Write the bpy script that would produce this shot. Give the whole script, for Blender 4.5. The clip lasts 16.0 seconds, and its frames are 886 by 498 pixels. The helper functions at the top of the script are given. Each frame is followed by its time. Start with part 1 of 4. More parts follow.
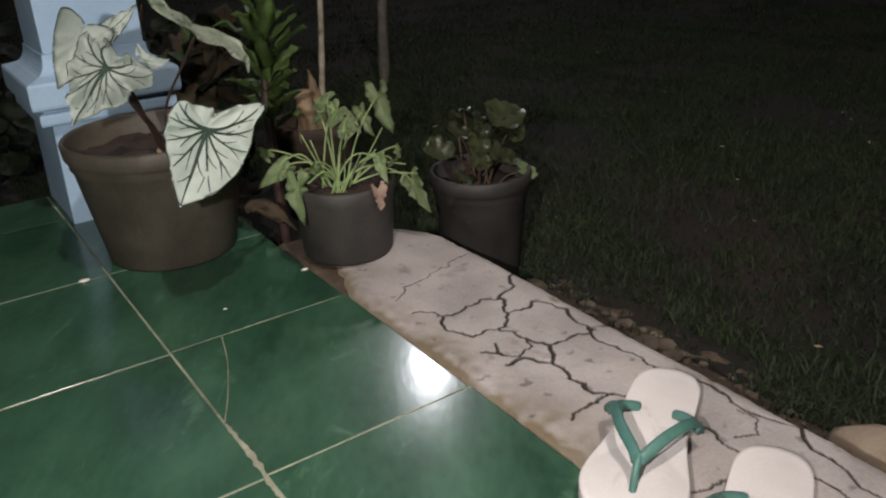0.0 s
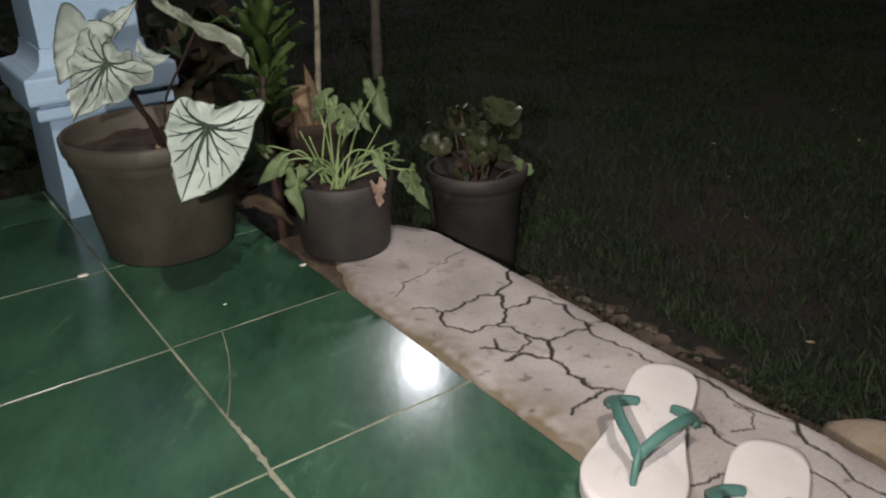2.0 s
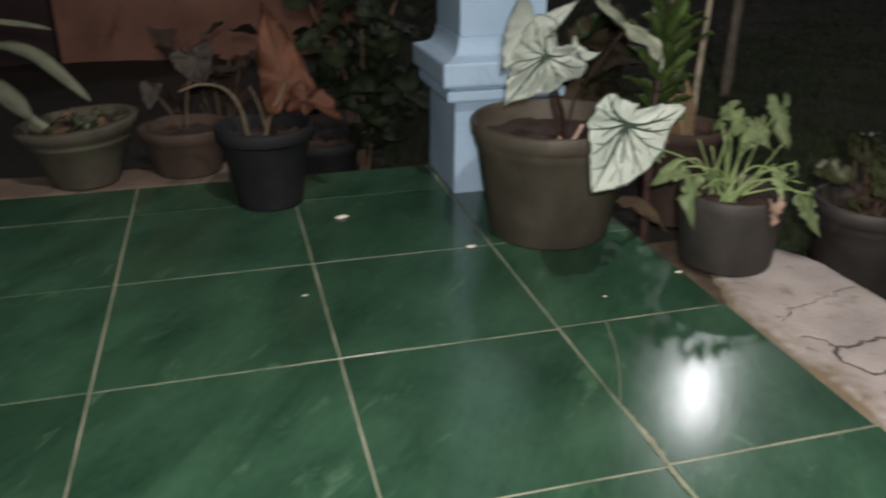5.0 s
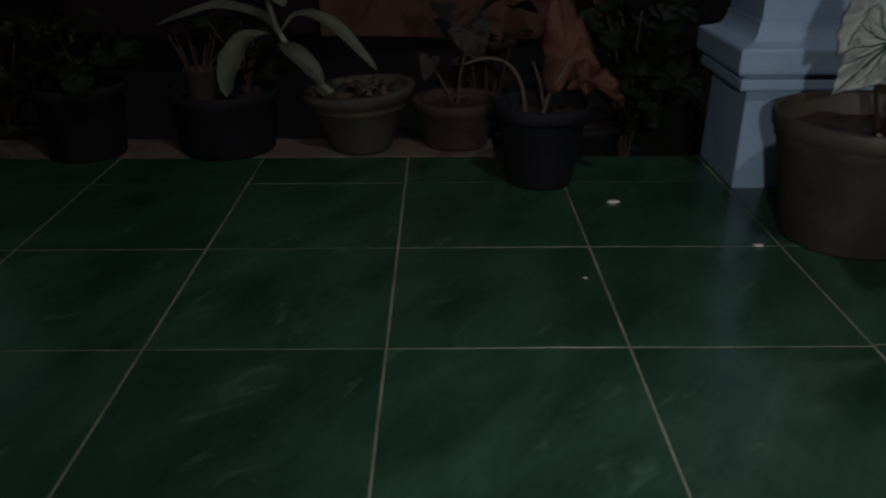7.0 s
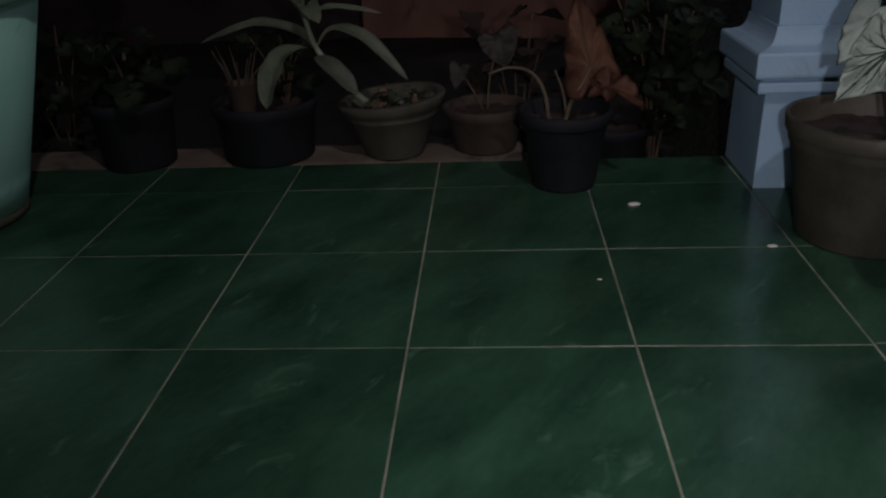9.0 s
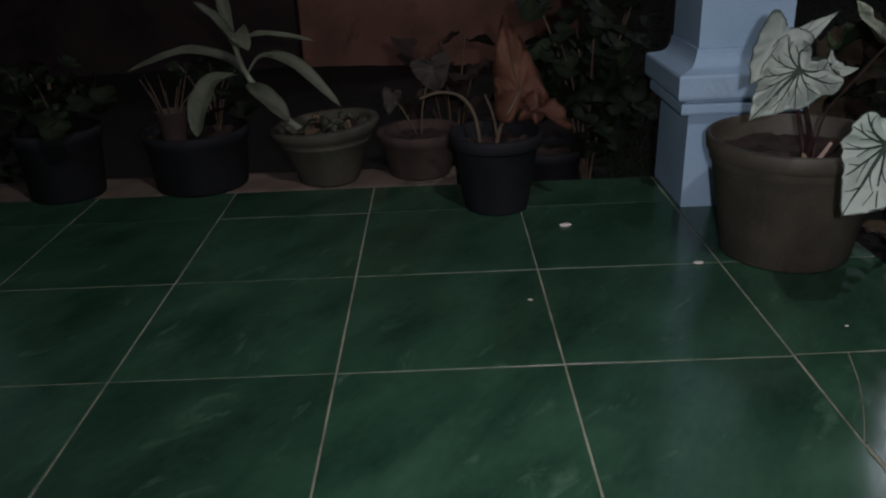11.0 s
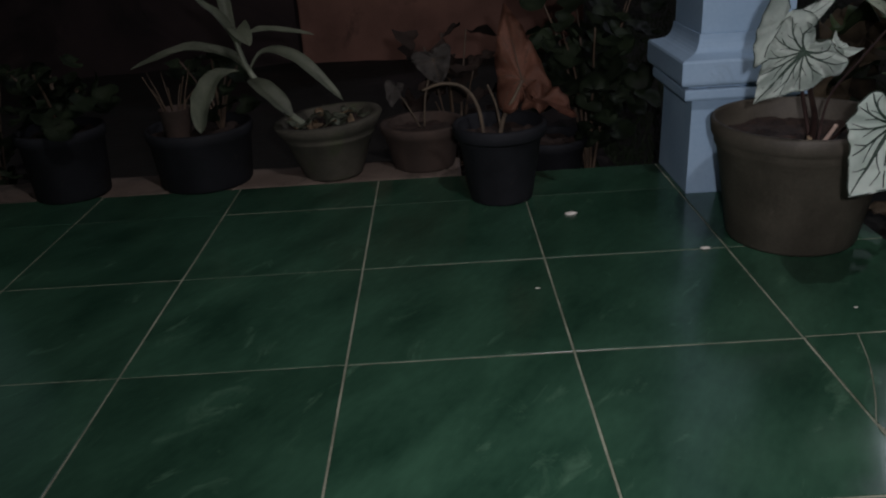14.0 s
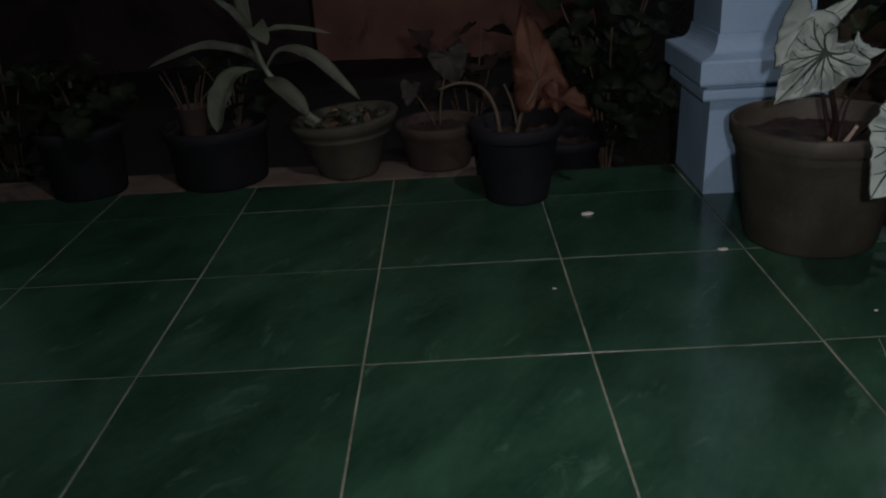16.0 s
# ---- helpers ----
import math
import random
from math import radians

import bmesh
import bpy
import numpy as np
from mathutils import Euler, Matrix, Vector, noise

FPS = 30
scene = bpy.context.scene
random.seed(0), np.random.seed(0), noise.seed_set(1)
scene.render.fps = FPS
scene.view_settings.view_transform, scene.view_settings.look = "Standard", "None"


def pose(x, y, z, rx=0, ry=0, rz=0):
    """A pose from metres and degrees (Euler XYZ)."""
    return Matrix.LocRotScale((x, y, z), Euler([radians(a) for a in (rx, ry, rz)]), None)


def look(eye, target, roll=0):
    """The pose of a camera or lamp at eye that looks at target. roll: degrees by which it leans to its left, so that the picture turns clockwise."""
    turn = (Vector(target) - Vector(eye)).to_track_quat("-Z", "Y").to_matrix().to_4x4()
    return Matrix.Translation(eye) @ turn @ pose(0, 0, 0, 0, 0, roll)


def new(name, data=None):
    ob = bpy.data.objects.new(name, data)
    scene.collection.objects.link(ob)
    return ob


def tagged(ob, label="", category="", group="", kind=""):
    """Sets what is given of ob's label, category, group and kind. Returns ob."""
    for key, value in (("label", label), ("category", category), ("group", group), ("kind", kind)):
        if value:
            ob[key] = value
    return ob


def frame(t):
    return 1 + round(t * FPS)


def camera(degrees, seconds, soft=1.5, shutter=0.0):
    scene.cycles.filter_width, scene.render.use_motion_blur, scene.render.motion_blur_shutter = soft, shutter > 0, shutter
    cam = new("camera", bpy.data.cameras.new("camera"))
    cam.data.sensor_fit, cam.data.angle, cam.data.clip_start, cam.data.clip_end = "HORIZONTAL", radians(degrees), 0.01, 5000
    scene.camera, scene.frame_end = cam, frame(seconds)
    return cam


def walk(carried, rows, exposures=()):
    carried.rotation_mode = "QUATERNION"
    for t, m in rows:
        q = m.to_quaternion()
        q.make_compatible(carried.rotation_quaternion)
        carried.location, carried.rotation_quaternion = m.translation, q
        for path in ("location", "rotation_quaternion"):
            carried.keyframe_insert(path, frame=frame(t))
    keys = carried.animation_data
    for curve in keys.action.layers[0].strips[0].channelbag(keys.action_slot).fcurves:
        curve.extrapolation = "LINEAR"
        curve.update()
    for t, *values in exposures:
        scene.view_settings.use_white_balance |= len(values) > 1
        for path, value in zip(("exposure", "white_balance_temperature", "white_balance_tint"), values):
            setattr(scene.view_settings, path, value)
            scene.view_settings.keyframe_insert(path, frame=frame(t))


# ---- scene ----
cam = camera(57.3, 16.0, soft=2.1, shutter=0.7)
PATH = [
    (0, (-0.217, -0.945, 0.538), (0.815, 0.561, -0.28), -2.1),
    (0.5, (-0.21, -0.948, 0.542), (0.835, 0.546, -0.279), -2.7),
    (1, (-0.215, -0.948, 0.542), (0.838, 0.539, -0.282), -2.6),
    (1.5, (-0.226, -0.949, 0.543), (0.829, 0.536, -0.28), -2.3),
    (2, (-0.233, -0.943, 0.544), (0.818, 0.542, -0.286), -1.6),
    (2.5, (-0.242, -0.941, 0.546), (0.785, 0.561, -0.285), -1.2),
    (3, (-0.257, -0.938, 0.552), (0.706, 0.606, -0.278), -1.3),
    (3.5, (-0.283, -0.936, 0.554), (0.58, 0.668, -0.273), -1.4),
    (4, (-0.319, -0.937, 0.564), (0.398, 0.738, -0.262), -1.4),
    (4.5, (-0.366, -0.922, 0.56), (0.265, 0.796, -0.248), -0.2),
    (5, (-0.402, -0.897, 0.545), (0.068, 0.873, -0.259), -0.1),
    (5.2, (-0.416, -0.896, 0.543), (-0.004, 0.884, -0.27), 0.5),
    (7.5, (-0.539, -0.852, 0.523), (-0.619, 0.966, -0.308), -1.2),
    (8, (-0.527, -0.875, 0.546), (-0.662, 0.936, -0.292), -1.9),
    (8.5, (-0.492, -0.912, 0.558), (-0.64, 0.9, -0.275), -2.4),
    (9, (-0.481, -0.915, 0.569), (-0.611, 0.894, -0.272), -2.6),
    (9.5, (-0.454, -0.919, 0.584), (-0.519, 0.911, -0.219), -1.7),
    (10, (-0.449, -0.918, 0.575), (-0.472, 0.92, -0.213), -1.5),
    (12.5, (-0.449, -0.912, 0.552), (-0.469, 0.928, -0.231), -3.4),
    (13, (-0.45, -0.912, 0.547), (-0.472, 0.926, -0.241), -3.6),
    (13.5, (-0.455, -0.915, 0.551), (-0.471, 0.921, -0.243), -3.5),
    (14, (-0.454, -0.918, 0.555), (-0.472, 0.917, -0.24), -3.7),
    (14.5, (-0.46, -0.922, 0.554), (-0.478, 0.913, -0.24), -3.8),
    (15, (-0.459, -0.918, 0.552), (-0.488, 0.916, -0.245), -4.0),
    (15.5, (-0.459, -0.913, 0.549), (-0.494, 0.923, -0.244), -3.9),
    (16, (-0.463, -0.916, 0.558), (-0.508, 0.917, -0.24), -3.7),
]
# seconds, stops, kelvin, tint: the phone meters darker and cooler once the bright foreground fills the view
EXPOSURES = [(0, 0.8, 6850, 17), (3, 0.8, 6850, 17), (4.2, 0.86, 6950, 17), (5.2, 0.9, 6950, 17), (7.3, -1.22, 6250, 21), (8.3, -1.08, 6250, 21), (9.0, -0.7, 6250, 21), (9.6, -0.36, 6200, 21),
             (10.2, -0.3, 6200, 21), (12.3, -0.3, 6200, 21), (14.0, -0.32, 6200, 21), (15.0, -0.42, 6200, 21), (16, -0.82, 6200, 21)]
walk(cam, [(t, look(eye, target, roll)) for t, eye, target, roll in PATH], EXPOSURES)

# ---- world and light ----
world = bpy.data.worlds.new("night")
world.use_nodes = True
scene.world = world
sky = world.node_tree.nodes["Background"]
sky.inputs["Color"].default_value = (1.0, 0.72, 0.62, 1)
sky.inputs["Strength"].default_value = 0.0065


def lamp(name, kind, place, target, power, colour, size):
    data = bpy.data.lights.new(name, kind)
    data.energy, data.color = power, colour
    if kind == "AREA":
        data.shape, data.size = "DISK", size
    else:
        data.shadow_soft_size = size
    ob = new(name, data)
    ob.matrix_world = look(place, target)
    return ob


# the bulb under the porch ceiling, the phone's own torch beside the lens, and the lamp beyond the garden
lamp("porch_lamp", "POINT", (0.06, -1.2, 2.35), (0, 0, 0), 60, (1.0, 0.955, 0.9), 0.035)
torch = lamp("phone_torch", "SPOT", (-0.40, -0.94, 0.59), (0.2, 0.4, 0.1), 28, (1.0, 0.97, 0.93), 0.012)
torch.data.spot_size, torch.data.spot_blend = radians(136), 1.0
lamp("garden_lamp", "POINT", (2.98, 3.96, 3.33), (0, 0, 0), 62, (0.86, 0.93, 1.0), 0.1)


# ---- materials ----
def mat(name, dark, light, rough=0.6, scale=20.0, bump=0.2, fine=180.0, metal=0.0, stain=None, stain_scale=4.0, stain_at=0.55, coat=0.0, rough_var=0.15, per_object=0.0, bump_dist=0.003, spec=0.5):
    """Two-scale procedural surface: broad variation, grain, optional stains."""
    m = bpy.data.materials.new(name)
    m.use_nodes = True
    nt = m.node_tree
    n, lk = nt.nodes, nt.links
    p = n["Principled BSDF"]
    tc = n.new("ShaderNodeTexCoord")
    src = tc.outputs["Object"]
    big = n.new("ShaderNodeTexNoise")
    big.inputs["Scale"].default_value, big.inputs["Detail"].default_value = scale, 6
    fin = n.new("ShaderNodeTexNoise")
    fin.inputs["Scale"].default_value, fin.inputs["Detail"].default_value = fine, 4
    lk.new(src, big.inputs["Vector"])
    lk.new(src, fin.inputs["Vector"])
    mix = n.new("ShaderNodeMath")
    mix.operation = "MULTIPLY_ADD"
    lk.new(fin.outputs["Fac"], mix.inputs[0])
    mix.inputs[1].default_value = 0.35
    lk.new(big.outputs["Fac"], mix.inputs[2])
    ramp = n.new("ShaderNodeValToRGB")
    ramp.color_ramp.elements[0].position, ramp.color_ramp.elements[1].position = 0.45, 0.9
    ramp.color_ramp.elements[0].color, ramp.color_ramp.elements[1].color = (*dark, 1), (*light, 1)
    lk.new(mix.outputs[0], ramp.inputs["Fac"])
    col = ramp.outputs["Color"]
    if stain:
        st = n.new("ShaderNodeTexNoise")
        st.inputs["Scale"].default_value, st.inputs["Detail"].default_value = stain_scale, 8
        st.inputs["Roughness"].default_value, st.inputs["Distortion"].default_value = 0.65, 0.8
        lk.new(src, st.inputs["Vector"])
        sr = n.new("ShaderNodeMapRange")
        sr.inputs["From Min"].default_value, sr.inputs["From Max"].default_value = stain_at, stain_at + 0.13
        lk.new(st.outputs["Fac"], sr.inputs["Value"])
        mx = n.new("ShaderNodeMix")
        mx.data_type = "RGBA"
        lk.new(sr.outputs["Result"], mx.inputs[0])
        lk.new(col, mx.inputs[6])
        mx.inputs[7].default_value = (*stain, 1)
        col = mx.outputs[2]
    if per_object:
        oi = n.new("ShaderNodeObjectInfo")
        hs = n.new("ShaderNodeHueSaturation")
        mr = n.new("ShaderNodeMapRange")
        mr.inputs["To Min"].default_value, mr.inputs["To Max"].default_value = 1 - per_object, 1 + per_object
        lk.new(oi.outputs["Random"], mr.inputs["Value"])
        lk.new(mr.outputs["Result"], hs.inputs["Value"])
        lk.new(col, hs.inputs["Color"])
        col = hs.outputs["Color"]
    lk.new(col, p.inputs["Base Color"])
    rr = n.new("ShaderNodeMapRange")
    rr.inputs["To Min"].default_value, rr.inputs["To Max"].default_value = max(0.02, rough - rough_var), min(1, rough + rough_var)
    lk.new(big.outputs["Fac"], rr.inputs["Value"])
    lk.new(rr.outputs["Result"], p.inputs["Roughness"])
    p.inputs["Metallic"].default_value = metal
    p.inputs["Specular IOR Level"].default_value = spec
    p.inputs["Coat Weight"].default_value = coat
    if bump:
        b = n.new("ShaderNodeBump")
        b.inputs["Strength"].default_value, b.inputs["Distance"].default_value = bump, bump_dist
        lk.new(mix.outputs[0], b.inputs["Height"])
        lk.new(b.outputs["Normal"], p.inputs["Normal"])
    return m


TILE = mat("glazed_green_tile", (0.0125, 0.045, 0.0265), (0.037, 0.104, 0.063), spec=0.32, rough=0.17, scale=7, bump=0.08, fine=60, rough_var=0.05, per_object=0.1, stain=(0.066, 0.145, 0.092), stain_scale=13, stain_at=0.6)
GROUT = mat("pale_grout", (0.1, 0.118, 0.08), (0.33, 0.345, 0.26), rough=0.9, scale=14, bump=0.4, stain=(0.06, 0.07, 0.04), stain_scale=6, stain_at=0.56)
CONCRETE = mat("worn_concrete", (0.27, 0.25, 0.243), (0.45, 0.422, 0.414), rough=0.92, scale=9, bump=0.5, fine=240, stain=(0.2, 0.175, 0.15), stain_scale=15, stain_at=0.6)
EDGE_OLD = mat("old_brown_concrete", (0.1, 0.075, 0.06), (0.19, 0.15, 0.12), rough=0.95, scale=9, bump=0.6, stain=(0.06, 0.05, 0.04), stain_scale=6, stain_at=0.52)


def add_dirt(m, layer, colour):
    """Lets the soil that fills cracks and edges of a mesh show on a material."""
    nt = m.node_tree
    p = nt.nodes["Principled BSDF"]
    old = p.inputs["Base Color"].links[0].from_socket
    at = nt.nodes.new("ShaderNodeAttribute")
    at.attribute_name = layer
    mx = nt.nodes.new("ShaderNodeMix")
    mx.data_type = "RGBA"
    nt.links.new(at.outputs["Fac"], mx.inputs[0])
    nt.links.new(old, mx.inputs[6])
    mx.inputs[7].default_value = (*colour, 1)
    nt.links.new(mx.outputs[2], p.inputs["Base Color"])


def brushed(m, turn, along, across):
    """Draws a material's variation out into slanting streaks that differ from piece to piece."""
    nt = m.node_tree
    src = next(n for n in nt.nodes if n.type == "TEX_COORD").outputs["Object"]
    mp, oi, ad = nt.nodes.new("ShaderNodeMapping"), nt.nodes.new("ShaderNodeObjectInfo"), nt.nodes.new("ShaderNodeVectorMath")
    ad.operation = "MULTIPLY_ADD"
    ad.inputs[0].default_value = (37.0, 53.0, 11.0)
    targets = [k.to_socket for k in src.links]
    mp.vector_type = "TEXTURE"
    mp.inputs["Rotation"].default_value = (0, 0, radians(turn))
    mp.inputs["Scale"].default_value = (along, across, 1)
    nt.links.new(oi.outputs["Random"], ad.inputs[1])
    nt.links.new(mp.outputs["Vector"], ad.inputs[2])
    nt.links.new(src, mp.inputs["Vector"])
    for k in targets:
        nt.links.new(ad.outputs["Vector"], k)


brushed(TILE, 58, 1.25, 0.6)
# a dusty film hazes the glaze
TILE.node_tree.nodes["Principled BSDF"].inputs["Coat Weight"].default_value = 0.38
TILE.node_tree.nodes["Principled BSDF"].inputs["Coat Roughness"].default_value = 0.4
add_dirt(CONCRETE, "edge_soil", (0.16, 0.13, 0.085))
add_dirt(CONCRETE, "crack_soil", (0.022, 0.018, 0.013))
SOIL = mat("potting_soil", (0.012, 0.0075, 0.0055), (0.048, 0.028, 0.02), rough=1, scale=45, bump=1.0, bump_dist=0.006)
# far darker than real soil: the lawn's night darkness is in the colour
EARTH = mat("night_garden_earth", (0.0038, 0.0042, 0.0025), (0.0085, 0.0078, 0.0055), rough=1, scale=6, bump=1.0, fine=70, bump_dist=0.01, stain=(0.017, 0.010, 0.009), stain_scale=1.3, stain_at=0.5)
BANK = mat("crumbly_brown_earth", (0.035, 0.026, 0.018), (0.105, 0.078, 0.054), rough=1, scale=16, bump=1.0, fine=150, bump_dist=0.006, stain=(0.02, 0.022, 0.012), stain_scale=9, stain_at=0.55)
STONE = mat("rubble_stone", (0.075, 0.06, 0.046), (0.16, 0.13, 0.1), rough=0.95, scale=18, bump=0.7, stain=(0.06, 0.06, 0.035), stain_scale=14)
STONE_TAN = mat("pale_tan_stone", (0.2, 0.155, 0.115), (0.34, 0.28, 0.215), rough=0.95, scale=14, bump=0.6, stain=(0.13, 0.1, 0.07), stain_scale=12, stain_at=0.58)
BLUE = mat("blue_paint", (0.27, 0.42, 0.58), (0.36, 0.52, 0.68), rough=0.6, scale=8, bump=0.25, fine=120, stain=(0.2, 0.3, 0.4), stain_scale=9, stain_at=0.63)
POT_GREY = mat("weathered_grey_pot", (0.04, 0.035, 0.026), (0.085, 0.076, 0.057), rough=0.62, scale=13, bump=0.25, stain=(0.12, 0.11, 0.088), stain_scale=17, stain_at=0.64)
POT_BLACK = mat("black_plastic_pot", (0.007, 0.008, 0.010), (0.016, 0.018, 0.022), rough=0.75, spec=0.25, scale=14, bump=0.15, stain=(0.045, 0.04, 0.034), stain_scale=20, stain_at=0.64)
POT_DARK = mat("dusty_black_pot", (0.021, 0.02, 0.019), (0.048, 0.045, 0.041), rough=0.6, scale=14, bump=0.15, stain=(0.07, 0.062, 0.052), stain_scale=20, stain_at=0.62)
POT_CLAY = mat("mossy_clay_pot", (0.038, 0.038, 0.027), (0.086, 0.08, 0.06), rough=0.85, scale=15, bump=0.45, stain=(0.06, 0.075, 0.035), stain_scale=10)
POT_BROWN = mat("brown_clay_pot", (0.03, 0.021, 0.016), (0.07, 0.047, 0.036), rough=0.85, scale=15, bump=0.4)
TURQ = mat("turquoise_plastic", (0.26, 0.56, 0.47), (0.36, 0.66, 0.56), rough=0.5, scale=6, bump=0.15, stain=(0.2, 0.46, 0.38), stain_scale=8, stain_at=0.62)
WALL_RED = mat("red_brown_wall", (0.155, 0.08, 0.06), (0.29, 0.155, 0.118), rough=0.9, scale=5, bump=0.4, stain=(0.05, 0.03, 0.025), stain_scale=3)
# maroon of the added wall that stands in for the garden's darkness
DARK_BACKDROP = mat("maroon_darkness", (0.022, 0.015, 0.016), (0.05, 0.036, 0.036), rough=0.95, scale=5, bump=0.4, stain=(0.015, 0.012, 0.012), stain_scale=2.5, stain_at=0.5)
# kept dark so the unseen walls and ceiling throw back little light
UNSEEN_PLASTER = mat("unseen_dull_plaster", (0.13, 0.125, 0.11), (0.18, 0.17, 0.15), rough=0.9, scale=4, bump=0.2)
LEAF_WHITE = mat("caladium_white", (0.56, 0.67, 0.61), (0.74, 0.83, 0.77), rough=0.5, scale=22, bump=0.25, fine=90, stain=(0.5, 0.6, 0.52), stain_scale=40, stain_at=0.6)
LEAF_BACK = mat("caladium_greyish", (0.42, 0.5, 0.46), (0.6, 0.68, 0.62), rough=0.6, scale=20, bump=0.2)
LEAF_SPECK = mat("mottled_pale_leaf", (0.32, 0.38, 0.29), (0.54, 0.6, 0.5), rough=0.6, scale=30, bump=0.4, stain=(0.08, 0.14, 0.07), stain_scale=55, stain_at=0.52)
LEAF_OLIVE = mat("glossy_olive_leaf", (0.032, 0.042, 0.02), (0.085, 0.1, 0.05), rough=0.3, scale=25, bump=0.35, per_object=0.3)
VEIN = mat("dark_green_vein", (0.008, 0.024, 0.016), (0.022, 0.05, 0.032), rough=0.6, scale=40, bump=0.1)
LEAF_SYNG = mat("fresh_green_leaf", (0.17, 0.26, 0.115), (0.31, 0.41, 0.22), rough=0.5, scale=30, bump=0.25, per_object=0.25)
STEM_PALE = mat("pale_green_stem", (0.15, 0.24, 0.085), (0.28, 0.38, 0.17), rough=0.55, scale=40, bump=0.1)
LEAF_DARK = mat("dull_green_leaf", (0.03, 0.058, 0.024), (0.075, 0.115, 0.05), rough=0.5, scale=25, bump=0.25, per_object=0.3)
# darker copy of the dull leaf, with the rear shrubs' shade in its colour
LEAF_SHADED = mat("shaded_deep_green_leaf", (0.010, 0.021, 0.009), (0.03, 0.048, 0.021), rough=0.65, scale=25, bump=0.25, per_object=0.35)
LEAF_DRAC = mat("broad_strap_leaf", (0.08, 0.15, 0.04), (0.18, 0.28, 0.09), rough=0.5, scale=20, bump=0.2, per_object=0.25)
LEAF_TARO = mat("grey_green_leaf", (0.125, 0.15, 0.105), (0.235, 0.265, 0.195), rough=0.5, scale=20, bump=0.2, per_object=0.15)
LEAF_BROWN = mat("dried_rust_leaf", (0.12, 0.05, 0.031), (0.27, 0.12, 0.075), rough=0.7, scale=18, bump=0.4, stain=(0.12, 0.04, 0.025), stain_scale=12)
LEAF_DEAD = mat("dead_tan_leaf", (0.22, 0.15, 0.09), (0.42, 0.32, 0.2), rough=0.8, scale=22, bump=0.4)
LEAF_PINK = mat("withered_pink_leaf", (0.4, 0.28, 0.22), (0.6, 0.46, 0.38), rough=0.8, scale=30, bump=0.4)
STEM_DRY = mat("dry_tan_stem", (0.055, 0.042, 0.028), (0.13, 0.1, 0.066), rough=0.8, scale=30, bump=0.4)
STEM_DARK = mat("dark_purple_stem", (0.025, 0.015, 0.014), (0.06, 0.035, 0.03), rough=0.5, scale=40, bump=0.2)
STEM_RED = mat("reddish_stem", (0.05, 0.034, 0.022), (0.1, 0.068, 0.042), rough=0.6, scale=40, bump=0.2)
BARK = mat("pale_bark", (0.16, 0.15, 0.11), (0.32, 0.29, 0.22), rough=0.9, scale=35, bump=0.7)
# pale bark at under half tone; the lawn tree's dimness is in the colour
BARK_SHADED = mat("shaded_grey_bark", (0.07, 0.066, 0.055), (0.15, 0.14, 0.115), rough=0.9, scale=35, bump=0.7)
LEAF_LITTER = mat("dull_brown_dead_leaf", (0.075, 0.055, 0.036), (0.17, 0.13, 0.085), rough=0.85, scale=22, bump=0.5)
LEAF_GREY = mat("withered_grey_leaf", (0.055, 0.05, 0.045), (0.13, 0.12, 0.108), rough=0.85, scale=26, bump=0.5)
HUSK = mat("brown_husk", (0.045, 0.034, 0.02), (0.11, 0.085, 0.05), rough=0.85, scale=26, bump=0.7)
SOLE = mat("white_foam_rubber", (0.55, 0.53, 0.525), (0.69, 0.67, 0.665), rough=0.75, scale=12, bump=0.2, fine=400, stain=(0.5, 0.48, 0.44), stain_scale=16, stain_at=0.62)
STRAP = mat("teal_rubber", (0.042, 0.13, 0.112), (0.075, 0.19, 0.165), rough=0.45, scale=20, bump=0.08)
CHIP = mat("white_crumb", (0.6, 0.58, 0.52), (0.78, 0.76, 0.7), rough=0.8, scale=80, bump=0.3)
# blade colour lowered with the earth to hold the night's darkness
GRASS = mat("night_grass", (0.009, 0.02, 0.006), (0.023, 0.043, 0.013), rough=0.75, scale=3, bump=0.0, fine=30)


# ---- building helpers ----
def finish(bm, name, material, smooth=True, parent=None, label=""):
    me = bpy.data.meshes.new(name)
    bmesh.ops.recalc_face_normals(bm, faces=bm.faces)
    bm.to_mesh(me)
    bm.free()
    if smooth:
        me.polygons.foreach_set("use_smooth", [True] * len(me.polygons))
    for m in material if isinstance(material, (list, tuple)) else [material]:
        me.materials.append(m)
    ob = new(name, me)
    ob.parent = parent
    if label:
        ob["label"] = label
    return ob


def part(name, bm, material, parent, label="", smooth=True):
    return finish(bm, name, material, smooth, parent, label)


def thing(name, place, label, category, group="", kind=""):
    ob = new(name)
    ob.location = place
    ob.empty_display_size = 0.05
    return tagged(ob, label, category, group, kind)


def box(bm, lo, hi, bevel=0.0, segs=2):
    g = bmesh.ops.create_cube(bm, size=1)
    c, s = (Vector(lo) + Vector(hi)) / 2, Vector(hi) - Vector(lo)
    for v in g["verts"]:
        v.co = Vector((v.co.x * s.x, v.co.y * s.y, v.co.z * s.z)) + c
    if bevel:
        es = list({e for v in g["verts"] for e in v.link_edges})
        bmesh.ops.bevel(bm, geom=es, offset=bevel, segments=segs, profile=0.5, affect="EDGES")
    return bm


